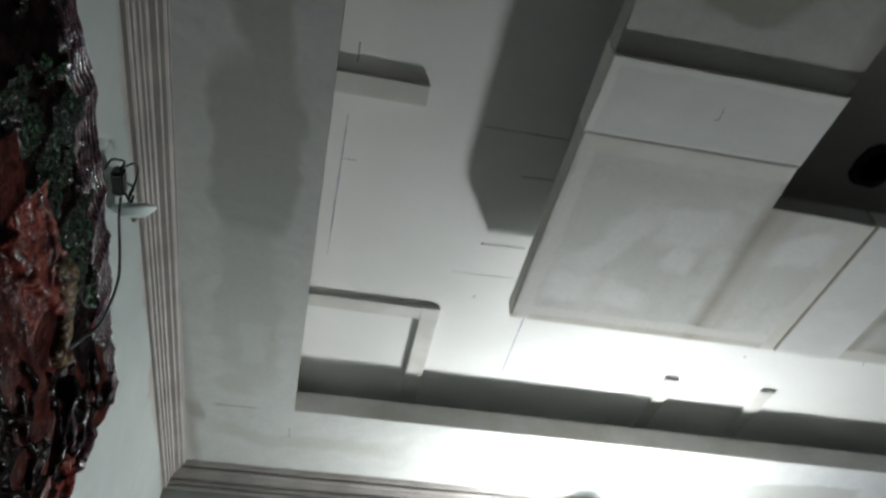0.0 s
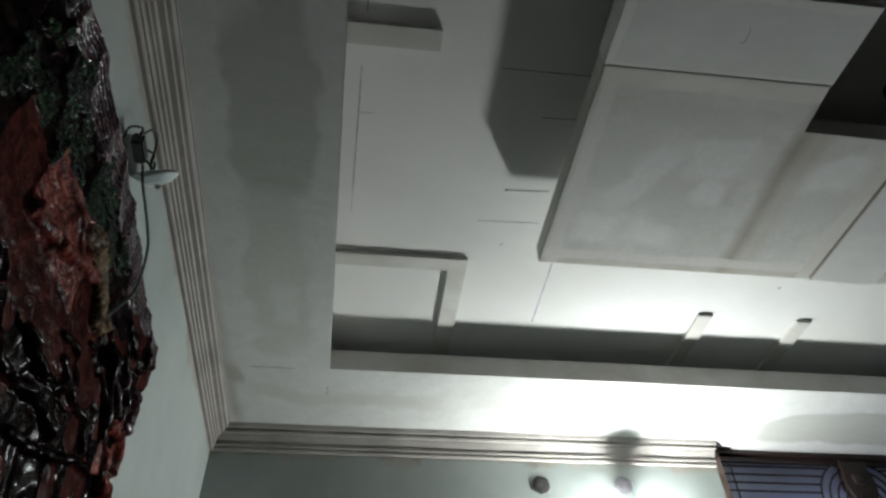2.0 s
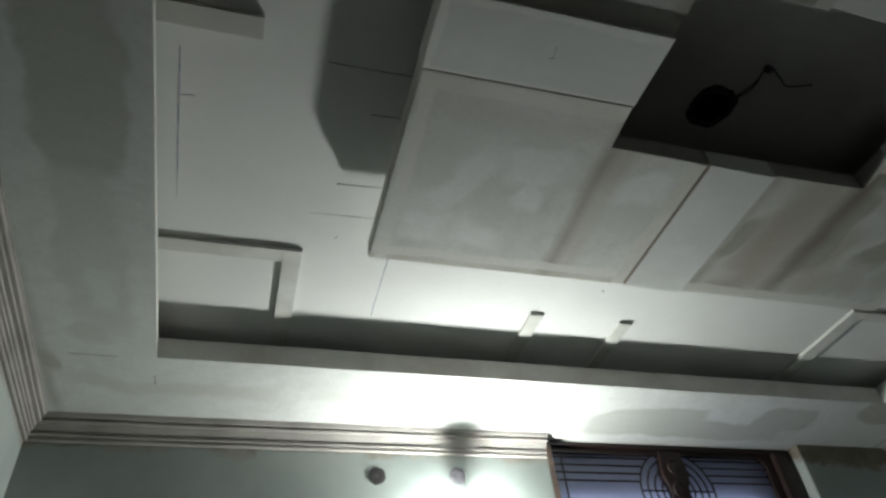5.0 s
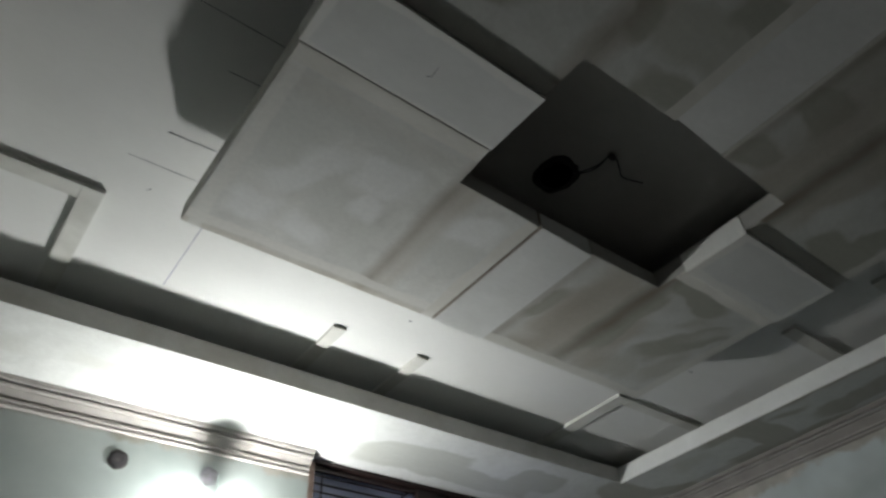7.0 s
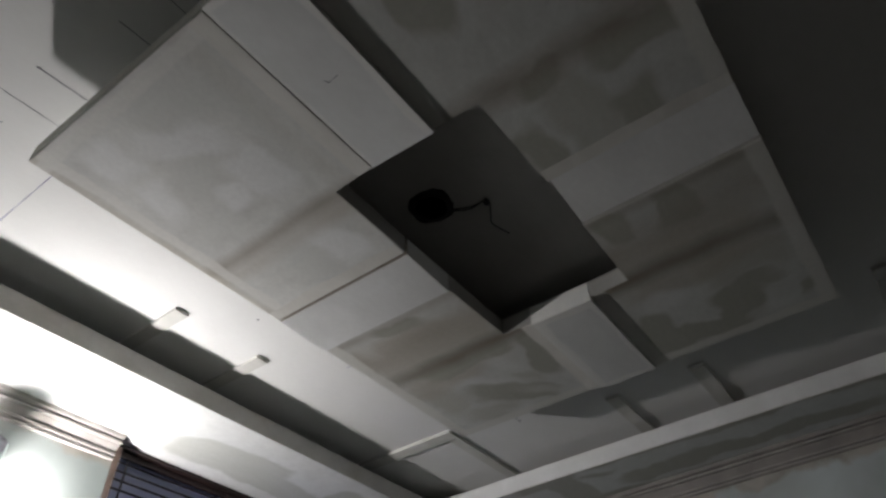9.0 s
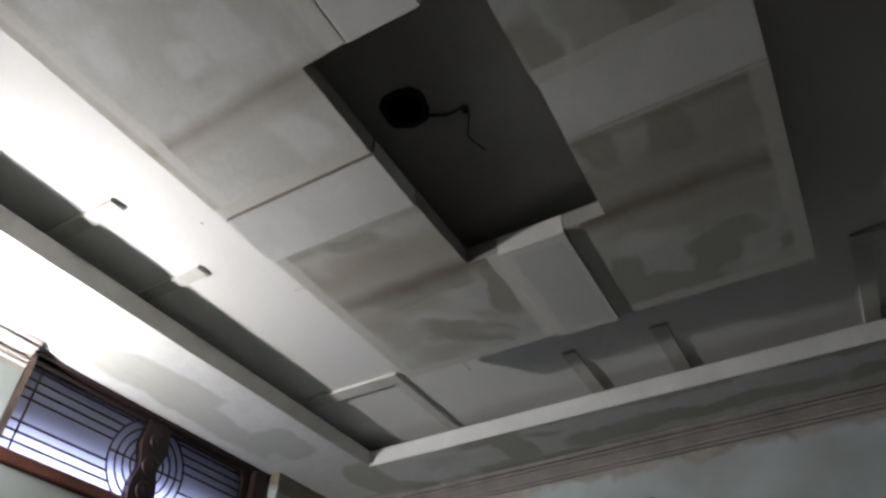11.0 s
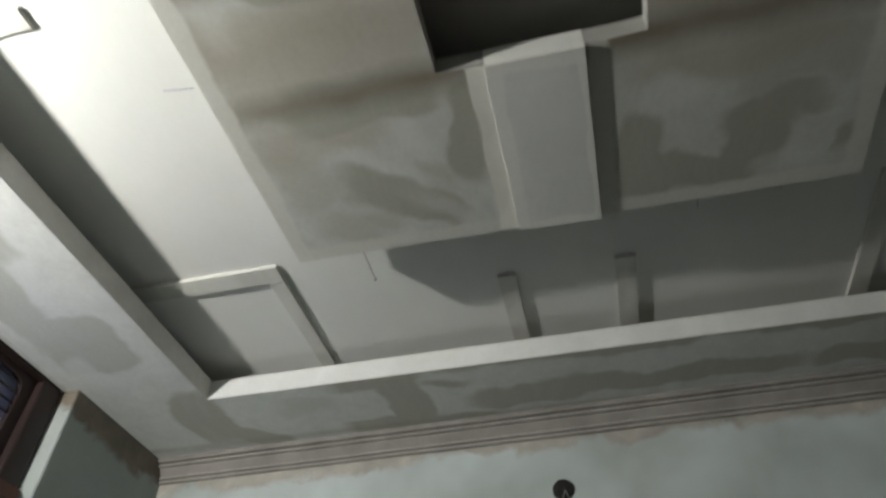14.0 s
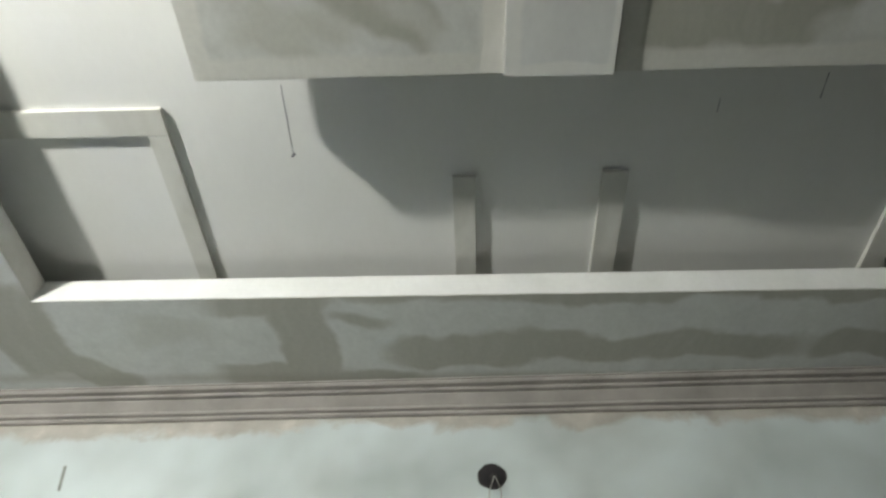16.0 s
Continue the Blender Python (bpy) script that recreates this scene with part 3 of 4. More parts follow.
island = thing("ceiling_island", "hung gypsum ceiling island with patched putty and a rectangular hole", "ceiling panel", kind="structure")
for pts in ([(IX0, IY0), (SA[0] - 0.010, IY0), (SA[0] - 0.010, HY0), (HX0, HY0), (HX0, SB[0] + 0.0005), (IX0, SB[0] + 0.0005)],
            [(SA[1] + 0.003, IY0), (IX1, IY0), (IX1, SC[0] + 0.0008), (HX1, SC[0] + 0.0008), (HX1, HY0), (SA[1] + 0.003, HY0)],
            [(IX1, SC[1]), (IX1, IY1), (SD[1] + 0.004, IY1), (SD[1] + 0.004, HY1), (HX1, HY1), (HX1, SC[1])],
            [(IX0, SB[1]), (HX0, SB[1]), (HX0, HY1), (SD[0] - 0.013, HY1), (SD[0] - 0.013, IY1), (IX0, IY1)]):
    bm = prism(bmesh.new(), pts, SLAB, TOP, 0.0025)
    for f in bm.faces:
        f.normal_update()
        f.material_index = 1 if abs(f.normal.z) < 0.3 else 0
        c = f.calc_center_median()
        # panel sides round the hole are greyed to paint in its shade
        if f.material_index and HX0 - 0.004 < c.x < HX1 + 0.004 and HY1 - 0.004 < c.y < HY0 + 0.004:
            f.material_index = 2
    ob = part("corner_panel", bm, M_SLAB_SOFT if pts[0] == (IX0, IY0) else M_SLAB, island, "grey board with smeared putty and brown joints")
    ob.data.materials.append(M_TRIM)
    ob.data.materials.append(M_HOLE_SHADE)


def strip_panel(x0, x1, y0, y1, low, high, axis, material, label):
    """A board between the corner panels; its face drops from low at the side nearer the lamp to high at the other."""
    bm = box(bmesh.new(), x0, x1, y0, y1, SLAB - 0.02, TOP, 0.0015)
    for v in bm.verts:
        if v.co.z < SLAB:
            k = (v.co.x - x0) / (x1 - x0) if axis == "x" else (y1 - v.co.y) / (y1 - y0)
            v.co.z += 0.02 - low - (high - low) * k
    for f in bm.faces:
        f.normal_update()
        # the long sides of the x strips are brown
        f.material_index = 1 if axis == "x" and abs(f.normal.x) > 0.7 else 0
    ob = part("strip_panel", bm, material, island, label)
    ob.data.materials.append(M_BROWN_EDGE)


strip_panel(SA[0] - 0.0005, SA[1] + 0.0005, HY0 + 0.001, IY0 + 0.001, 0.0008, 0.008, "x", M_STRIP, "plain white raised strip")
strip_panel(SD[0] - 0.0005, SD[1] + 0.0005, IY1 + 0.001, HY1 - 0.001, -0.030, -0.008, "x", M_STRIP, "plain white recessed strip")
strip_panel(IX0 - 0.002, HX0 + 0.001, SB[1], SB[0], 0.0008, 0.011, "y", M_STRIP_RIM, "plain white raised strip")
strip_panel(HX1 - 0.001, IX1 + 0.002, SC[1], SC[0], 0.0085, 0.011, "y", M_STRIP_RIM, "plain white raised strip")


def bead(p, q, side, width, drop, label="built-up cream putty along the joint"):
    """A wedge of putty along a joint from p to q, thickest at the joint and running out by width towards side."""
    bm = bmesh.new()
    p, q, side = Vector(p), Vector(q), Vector(side)
    n = max(3, int((q - p).length / 0.03))
    rows = []
    for k in range(n + 1):
        u = p.lerp(q, k / n)
        w = width * (1 + 0.25 * noise.noise((u.x * 9, u.y * 9, 2.0)))
        d = drop * (1 + 0.15 * noise.noise((u.x * 14, u.y * 14, 6.0)))
        cut = [(0.0, 0.002), (0.0, -d * 0.9), (0.004, -d), (w * 0.4, -d * 0.8), (w, -0.0003), (w, 0.002)]
        rows.append([bm.verts.new((u.x + side.x * o, u.y + side.y * o, SLAB + h)) for o, h in cut])
    for a, c in zip(rows, rows[1:]):
        for k in range(6):
            bm.faces.new((a[k], a[(k + 1) % 6], c[(k + 1) % 6], c[k]))
    bm.faces.new(rows[0])
    bm.faces.new(rows[-1][::-1])
    part("joint_bead", bm, M_BEAD, island, label)


bead((IX0 + 0.004, SB[0] + 0.0009), (HX0 - 0.004, SB[0] + 0.0009), (0, 1), 0.045, 0.0018)
bead((HX1 + 0.004, SC[0] + 0.0015), (IX1 - 0.004, SC[0] + 0.0015), (0, 1), 0.040, 0.0018)
bead((SA[0] - 0.0112, HY0 + 0.004), (SA[0] - 0.0112, IY0 - 0.004), (-1, 0), 0.040, 0.0016)
bead((SD[0] - 0.0142, IY1 + 0.004), (SD[0] - 0.0142, HY1 - 0.004), (-1, 0), 0.040, 0.0016)
bm = bmesh.new()
for x0, x1, y0, y1 in ((0.86, 0.90, -1.78, -0.88), (2.10, 2.14, -1.78, -0.88), (0.90, 2.10, -0.92, -0.88), (0.90, 2.10, -1.78, -1.74)):
    box(bm, x0, x1, y0, y1, TOP - 0.002, TRAY + 0.001)
part("neck", bm, M_STRIP, island, "set-back upstand that carries the slab")

# added sheet over the tray, grey in place of the hole's shade
part("hole_shade_sheet", box(bmesh.new(), 0.9005, 2.0995, -1.7395, -0.9205, TRAY - 0.006, TRAY - 0.0005), M_HOLE_SHADE, island, "added grey sheet that darkens the hole")

# ---- boards glued under the tray ----
TH = 0.0135


def tray_strip(x0, x1, y0, y1, label, th=TH):
    return solid("ceiling_strip", box(bmesh.new(), x0, x1, y0, y1, TRAY - th, TRAY - 0.0005, 0.0012), M_TRIM, label, "trim strip", "structure", group="strips under the tray")


LS = "short white gypsum strip glued under the tray ceiling"
tray_strip(1.246, 1.298, -0.250, 0.165, LS, 0.011)
tray_strip(1.608, 1.660, -0.246, 0.165, LS, 0.011)
tray_strip(2.712, 3.165, -1.166, -1.110, LS)
tray_strip(2.705, 3.165, -1.530, -1.468, LS)
tray_strip(-0.165, 0.245, -1.218, -1.163, LS)


def corner_frame(pts, label):
    ob = thing("ceiling_corner_frame", label, "trim frame", "frames in the tray corners", "structure")
    for x0, x1, y0, y1 in pts:
        part("frame_strip", box(bmesh.new(), x0, x1, y0, y1, TRAY - TH, TRAY - 0.0005, 0.0012), M_TRIM, ob)
    return ob


LF = "square frame of white gypsum strips in a tray corner"
corner_frame(((0.355, 0.412, -0.460, 0.165), (-0.165, 0.3545, -0.460, -0.405)), LF)
corner_frame(((2.515, 2.583, -0.455, 0.165), (2.5835, 3.165, -0.455, -0.405)), LF)
corner_frame(((2.515, 2.583, TY1 - 0.165, -2.17), (2.5835, 3.165, -2.225, -2.17)), LF)

# ---- ventilator ----
vent = thing("ventilator_window", "dark wooden ventilator with an iron grille and frosted pane", "window", kind="structure")
VY = YA + 0.007
VX0, VX1, VZ0, VZ1 = WX0 + 0.002, WX1 - 0.014, WZ0 + 0.002, SOFFIT - 0.002
part("window_sill", box(bmesh.new(), VX0, VX1, VY - 0.022, VY + 0.06, VZ0, VZ0 + 0.045, 0.004), M_WOOD, vent, "reddish brown wooden rail")
part("head", box(bmesh.new(), VX0, VX1, VY + 0.004, VY + 0.06, VZ1 - 0.014, VZ1, 0.002), M_DARKWOOD, vent)
for x0, x1, m in ((VX0, VX0 + 0.03, M_LIT_WOOD), (VX1 - 0.085, VX1, M_DARKWOOD)):
    part("jamb", box(bmesh.new(), x0, x1, VY, VY + 0.06, VZ0 + 0.0455, VZ1 - 0.0145, 0.003), m, vent)
MX = 2.185


def fret(x0, x1, z0, z1, l, r, b, t, radius):
    """A dark board with a round-cornered opening, set l, r, b and t in from the cell's sides."""
    bm = bmesh.new()
    inner, outer = [], []
    cx, cz = 0.5 * (x0 + x1), 0.5 * (z0 + z1)
    for sx, sz, a0 in ((1, 1, 0), (-1, 1, 90), (-1, -1, 180), (1, -1, 270)):
        px = (x1 - r - radius) if sx > 0 else (x0 + l + radius)
        pz = (z1 - t - radius) if sz > 0 else (z0 + b + radius)
        for k in range(6):
            a = math.radians(a0 + 18 * k)
            inner.append((px + radius * math.cos(a), pz + radius * math.sin(a)))
            outer.append(((x1 if sx > 0 else x0), (z1 if sz > 0 else z0)))
    n = len(inner)
    loops = [[bm.verts.new((x, y, z)) for x, z in pts] for y in (VY + 0.030, VY + 0.050) for pts in (inner, outer)]
    fi, fo, bi, bo = loops
    for k in range(n):
        j = (k + 1) % n
        for quad in ((fi[k], fi[j], fo[j], fo[k]), (bi[k], bi[j], bo[j], bo[k]), (fi[k], fi[j], bi[j], bi[k])):
            bm.faces.new(quad)
    bmesh.ops.remove_doubles(bm, verts=bm.verts, dist=1e-6)
    part("fret_board", bm, M_DARKWOOD, vent, "dark board with a round-cornered opening")


fret(MX + 0.03, VX1 - 0.0855, VZ0 + 0.0455, VZ1 - 0.0145, 0.0, 0.045, 0.003, 0.022, 0.05)
fret(VX0 + 0.0305, MX - 0.03, VZ0 + 0.0455, VZ1 - 0.0145, 0.006, 0.0, 0.003, 0.022, 0.02)
bm = bmesh.new()
edge = [(0.056 + 0.014 * math.sin(k * 0.9) * math.sin(k * math.pi / 12), VZ0 + 0.046 + (VZ1 - 0.015 - VZ0 - 0.046) * k / 12) for k in range(13)]
outline = [(MX + w, z) for w, z in edge] + [(MX - w, z) for w, z in edge[::-1]]
fr, bk = [[bm.verts.new((x, y, z)) for x, z in outline] for y in (VY + 0.022, VY + 0.058)]
bm.faces.new(fr)
bm.faces.new(bk[::-1])
for k in range(len(outline)):
    j = (k + 1) % len(outline)
    bm.faces.new((fr[k], fr[j], bk[j], bk[k]))
mullion = part("mullion", bm, M_DARKWOOD, vent, "dark wooden post with waved edges")
for r0, z0 in ((0.034, 0.11), (0.040, 0.21), (0.034, 0.31)):
    part("rosette", lathe(bmesh.new(), [(r0, 0.0), (r0, -0.004), (r0 * 0.8, -0.009), (r0 * 0.55, -0.004), (r0 * 0.3, -0.010), (0.0, -0.012)], (MX, VY + 0.0222, VZ0 + z0), "y", 20), M_DARKWOOD, mullion, smooth=True)
GY = VY + 0.040
CZ = 2.500
grille = part("grille", box(bmesh.new(), VX0 + 0.031, VX1 - 0.086, GY - 0.004, GY + 0.004, VZ1 - 0.032, VZ1 - 0.015), M_IRON, vent, "black painted iron bars")
for z in (2.645, 2.61, 2.575, 2.54, 2.455, 2.42, 2.385, 2.35):
    half = math.sqrt(max(0.0, 0.185 ** 2 - (z - CZ) ** 2))
    for x0, x1 in ((VX0 + 0.03, MX - half), (MX + half, VX1 - 0.095)):
        part("bar", tube(bmesh.new(), [(x0, GY, z), (x1, GY, z)], 0.0042, 6), M_IRON, grille)
for r in (0.185, 0.150, 0.115, 0.080):
    for s in (-1, 1):
        lim = math.asin(min(1.0, 0.168 / r))
        pts = [(MX + s * r * math.cos(a), GY, CZ + r * math.sin(a)) for a in np.linspace(-lim, lim, 18)]
        part("arc", tube(bmesh.new(), pts, 0.0042, 6), M_IRON, grille)
for s in (-1, 1):
    part("bar", tube(bmesh.new(), [(MX + s * 0.055, GY, CZ), (MX + s * 0.185, GY, CZ)], 0.0042, 6), M_IRON, grille)
part("bar", tube(bmesh.new(), [(1.640, GY - 0.004, 2.33), (1.640, GY - 0.004, 2.67)], 0.004, 6), M_IRON, grille)
part("pane", box(bmesh.new(), VX0 + 0.02, VX1 - 0.02, VY + 0.0615, VY + 0.0655, VZ0 + 0.01, VZ1), M_PANE, vent, "frosted bluish glass")
# unseen walls added to close the space behind the pane
bm = bmesh.new()
for x0, x1, y0, y1, z0, z1 in ((1.2, 3.3, 1.5, 1.6, 1.6, 3.3), (1.1, 1.2, OUT, 1.6, 1.6, 3.3), (3.3, 3.4, OUT, 1.6, 1.6, 3.3),
                               (1.2, 3.3, OUT, 1.5, 3.2, 3.3), (1.2, 3.3, OUT, 1.5, 1.6, 1.7)):
    box(bm, x0, x1, y0, y1, z0, z1)
solid("wall_behind_pane", bm, M_FLOOR, "plain grey walls added to close the space behind the ventilator", "wall", "structure")


# ---- wall boxes and hanging bulb holders ----
def wall_box(name, at, axis, sign, r, label, mat):
    """A round conduit box: flat disc, dark to paint a hole's shade, raised rim."""
    ob = thing(name, label, "conduit box")
    n = sign
    well = lathe(bmesh.new(), [(r * 0.99, n * 0.0012), (r * 0.97, n * 0.0022), (r * 0.5, n * 0.0018), (0.0, n * 0.0014)], at, axis, 28)
    rim = lathe(bmesh.new(), [(r * 1.10, n * 0.0006), (r * 1.05, n * 0.0026), (r * 1.0, n * 0.003), (r * 0.94, n * 0.0016)], at, axis, 28)
    for bm in (well, rim):
        for v in bm.verts:
            d = v.co - Vector(at)
            v.co += d * (0.10 * noise.noise(d.normalized() * 2.3 + Vector((r * 90, at[0], at[1]))) if d.length else 0.0)
    part("well", well, mat, ob, smooth=True)
    part("rim", rim, M_BROKEN if mat is M_DARK else mat, ob, "broken grey plaster edge" if mat is M_DARK else "", smooth=True)
    return ob


def holder(name, at, label, lit, drop=0.075, bow=0.011):
    """A bulb holder on two wires; lit: with an LED bulb."""
    ob = thing(name, label, "bulb holder" if not lit else "bulb")
    x, y, z = at
    for s in (-1, 1):
        part("wire", tube(bmesh.new(), smooth_line([(x, y + 0.001 * s, z + drop), (x, y + bow * s, z + drop * 0.62), (x, y + bow * s * 0.95, z + drop * 0.25), (x, y + 0.007 * s, z)]), 0.0016, 6), M_STEEL if not lit else M_WHITE, ob)
    w = 1.32 if lit else 1.0               # the lit holder has a wider skirt
    part("cap", lathe(bmesh.new(), [(0.0, 0.004), (0.017 * w, 0.003), (0.024 * w, -0.003), (0.0245 * w, -0.012), (0.021 * w, -0.018), (0.020, -0.048), (0.0, -0.048)], at), M_STEEL if not lit else M_WHITE, ob, smooth=True)
    if lit:
        globe = [(0.030 * math.sin(a), -0.088 + 0.030 * math.cos(a)) for a in np.linspace(0.32, math.pi, 14)]
        part("bulb_neck", lathe(bmesh.new(), [(0.0085, -0.0485), (0.0085, -0.0592), (0.0, -0.0592)], at), M_STEEL, ob, smooth=True)
        part("bulb_globe", lathe(bmesh.new(), [(0.0, -0.0598)] + globe[:-1] + [(0.0, -0.118)], at), M_GLOW, ob, "glowing white glass globe", smooth=True)
    else:
        part("socket", lathe(bmesh.new(), [(0.0165, -0.049), (0.0165, -0.085), (0.012, -0.085), (0.012, -0.06), (0.0, -0.06)], at), M_STEEL, ob, "tarnished metal socket", smooth=True)
    return ob


wall_box("conduit_box", (0.815, YA, 2.517), "y", -1, 0.032, "empty round conduit hole in the mint wall", M_DARK)
wall_box("conduit_box", (1.145, YA, 2.525), "y", -1, 0.032, "round grey cover plate on the mint wall", M_PLATE)
holder("lit_bulb", (1.160, 0.405, 2.402), "glowing white bulb hanging from a holder on the wall", True, 0.112, 0.003)
wall_box("conduit_box", (xc(-1.2), -1.20, 2.421), "x", -1, 0.034, "dark round conduit hole in the wall", M_DARK)
holder("bulb_holder", (xc(-1.2) - 0.028, -1.205, 2.300), "empty metal bulb holder hanging on two wires", False, 0.105, 0.014)

# ---- fan point inside the island's hole ----
fan = thing("fan_box", "dark round fan hook box in the tray ceiling", "ceiling box")
# flat dark disc under the board paints the box's shaded inside
bm = lathe(bmesh.new(), [(0.063, -0.001), (0.060, -0.004), (0.040, -0.003), (0.0, -0.0015)], (1.40, -1.205, TRAY - 0.006), "z", 28)
for v in bm.verts:
    d = Vector((v.co.x - 1.40, v.co.y + 1.205, 0))
    u = d.normalized() if d.length else d
    v.co += d * (0.10 * abs(2 * u.x * u.y) + 0.14 * noise.noise(u * 1.0 + Vector((4, 1, 0))) + 0.10 * noise.noise(u * 3.3 + Vector((1, 7, 0))))
part("well", bm, M_DARK, fan, smooth=True)
part("rim", lathe(bmesh.new(), [(0.050, -0.0052), (0.049, -0.009), (0.046, -0.009), (0.045, -0.0052)], (1.40, -1.205, TRAY - 0.006), "z", 24), M_DARK, fan, smooth=True)
part("wire", tube(bmesh.new(), smooth_line([(1.44, -1.23, TRAY - 0.004), (1.46, -1.30, TRAY - 0.02), (1.475, -1.35, TRAY - 0.012), (1.52, -1.33, TRAY - 0.02), (1.56, -1.31, TRAY - 0.015), (1.62, -1.33, TRAY - 0.02)]), 0.0023, 6), M_BLACK, fan)
part("connector", lathe(bmesh.new(), [(0.0, 0.012), (0.009, 0.009), (0.011, 0.0), (0.009, -0.009), (0.0, -0.012)], (1.475, -1.345, TRAY - 0.016), "x", 10), M_BLACK, fan, smooth=True)
part("wire", tube(bmesh.new(), smooth_line([(1.43, -1.22, TRAY - 0.004), (1.455, -1.29, TRAY - 0.03), (1.462, -1.345, TRAY - 0.02)]), 0.0022, 6), M_BLACK, fan)


# ---- pencil marks on the boards ----
def mark(p, q, z, w, mat, parent):
    d = (Vector(q) - Vector(p)).normalized()
    s = Vector((-d.y, d.x))
    a, c = Vector(p), Vector(q)
    n = max(2, int((c - a).length / 0.025))
    rows = []
    for k in range(n + 1):
        u = a.lerp(c, k / n)
        fade = max(0.1, 0.30 + 0.40 * noise.noise((u.x * 31, u.y * 31, 5.0)))
        rows.append((u - s * w * fade, u + s * w * fade))
    part("pencil_mark", prism(bmesh.new(), [r[0] for r in rows] + [r[1] for r in rows[::-1]], z - 0.0008, z - 0.0002), mat, parent)


for p, q, w, mat in (((0.479, -0.747), (0.60, -0.753), 0.003, M_PENCIL), ((0.415, -0.622), (0.60, -0.627), 0.002, M_PENCIL),
                     ((0.522, -0.998), (0.62, -1.002), 0.003, M_PENCIL), ((0.396, -1.129), (0.63, -1.129), 0.003, M_PENCIL),
                     ((0.066, -1.10), (0.050, -0.62), 0.003, M_CHALK), ((0.075, -1.29), (0.074, -1.24), 0.003, M_PENCIL),
                     ((0.068, -0.969), (0.098, -0.969), 0.002, M_PENCIL), ((0.679, -0.60), (0.682, -0.15), 0.004, M_CHALK),
                     ((0.498, -0.52), (0.508, -0.532), 0.004, M_PENCIL), ((2.47, -0.737), (2.65, -0.733), 0.002, M_PENCIL), ((2.645, -0.738), (2.655, -0.728), 0.007, M_PENCIL),
                     ((1.877, -0.441), (1.886, -0.52), 0.003, M_CHALK), ((1.459, -0.406), (1.467, -0.410), 0.010, M_PENCIL), ((2.524, -1.705), (2.56, -1.705), 0.003, M_PENCIL), ((2.47, -1.921), (2.53, -1.921), 0.003, M_PENCIL), ((0.475, -0.745), (0.484, -0.750), 0.007, M_PENCIL)):
    mark(p, q, TRAY, w, mat, tray)

wall_c = bpy.data.objects["wall_holder"]
for y0, z0, y1, z1, w in ((-0.028, 2.475, -0.045, 2.40, 0.008), (0.17, 2.425, 0.175, 2.422, 0.004), (0.20, 2.385, 0.212, 2.380, 0.004)):
    bm = bmesh.new()
    quad = [(xc(y) - 0.0012, y + d, z) for y, z, d in ((y0, z0, -w / 2), (y0, z0, w / 2), (y1, z1, w / 2), (y1, z1, -w / 2))]
    back = [(x + 0.001, y, z) for x, y, z in quad]
    a, c = [bm.verts.new(p) for p in quad], [bm.verts.new(p) for p in back]
    bm.faces.new(a)
    bm.faces.new(c[::-1])
    for k in range(4):
        bm.faces.new((a[k], c[k], c[(k + 1) % 4], a[(k + 1) % 4]))
    part("scratch", bm, M_SCRATCH, wall_c, "grey scratch in the paint")


# ---- relief mural on the wall: modelled and lacquered rock and trees ----
def lacquer(name, stops, scale, relief, rough=0.17, fine_w=0.4, spec=0.022, grain=120.0):
    """Glossy varnished paint, broken up at two scales."""
    m, nd, lk, b = nodes_of(name)
    co = place(nd)
    mid = noise_tex(nd, lk, co, scale, 3, 0.55, 0.6)
    fine = noise_tex(nd, lk, co, grain, 2, 0.5)
    col = ramp(nd, lk, mid, stops)
    col = mix(nd, lk, 0.6, col, ramp(nd, lk, fine, ((0.3, (0.25, 0.25, 0.25)), (0.65, (1, 1, 1)))), "MULTIPLY")
    dif, glo, both = nd.new("ShaderNodeBsdfDiffuse"), nd.new("ShaderNodeBsdfGlossy"), nd.new("ShaderNodeMixShader")
    lk.new(col, dif.inputs[0])
    glo.inputs["Roughness"].default_value = rough * 1.5
    both.inputs[0].default_value = spec * 1.3
    bump(nd, lk, dif, calc(nd, lk, "ADD", mid, calc(nd, lk, "MULTIPLY", fine, fine_w)), min(1.0, relief * 1.5), 0.010)
    lk.new(dif.inputs["Normal"].links[0].from_socket, glo.inputs["Normal"])
    lk.new(dif.outputs[0], both.inputs[1])
    lk.new(glo.outputs[0], both.inputs[2])
    lk.new(both.outputs[0], nd["Material Output"].inputs[0])
    return m


M_RUST = lacquer("rust_red_lacquer", ((0.3, (0.015, 0.004, 0.0035)), (0.5, (0.042, 0.011, 0.009)), (0.74, (0.085, 0.023, 0.018))), 30, 0.30, 0.15, 0.5, 0.008, 110)
M_MOSS = lacquer("moss_green_lacquer", ((0.38, (0.001, 0.002, 0.001)), (0.54, (0.005, 0.014, 0.006)), (0.72, (0.030, 0.085, 0.036))), 90, 0.7, 0.085, 0.8, 0.040, 160)
M_PLUM = lacquer("plum_lacquer", ((0.32, (0.016, 0.006, 0.009)), (0.52, (0.048, 0.022, 0.029)), (0.72, (0.11, 0.062, 0.066))), 40, 0.30, 0.11, 0.20, 0.030)
M_JET = lacquer("black_lacquer", ((0.35, (0.002, 0.001, 0.0015)), (0.6, (0.007, 0.003, 0.003)), (0.8, (0.020, 0.008, 0.008))), 24, 0.22, 0.13, 0.2, 0.008)
M_SCARLET = lacquer("scarlet_lacquer", ((0.3, (0.035, 0.006, 0.005)), (0.5, (0.125, 0.021, 0.016)), (0.74, (0.25, 0.058, 0.040))), 45, 0.6, 0.10, 0.5, 0.034, 110)
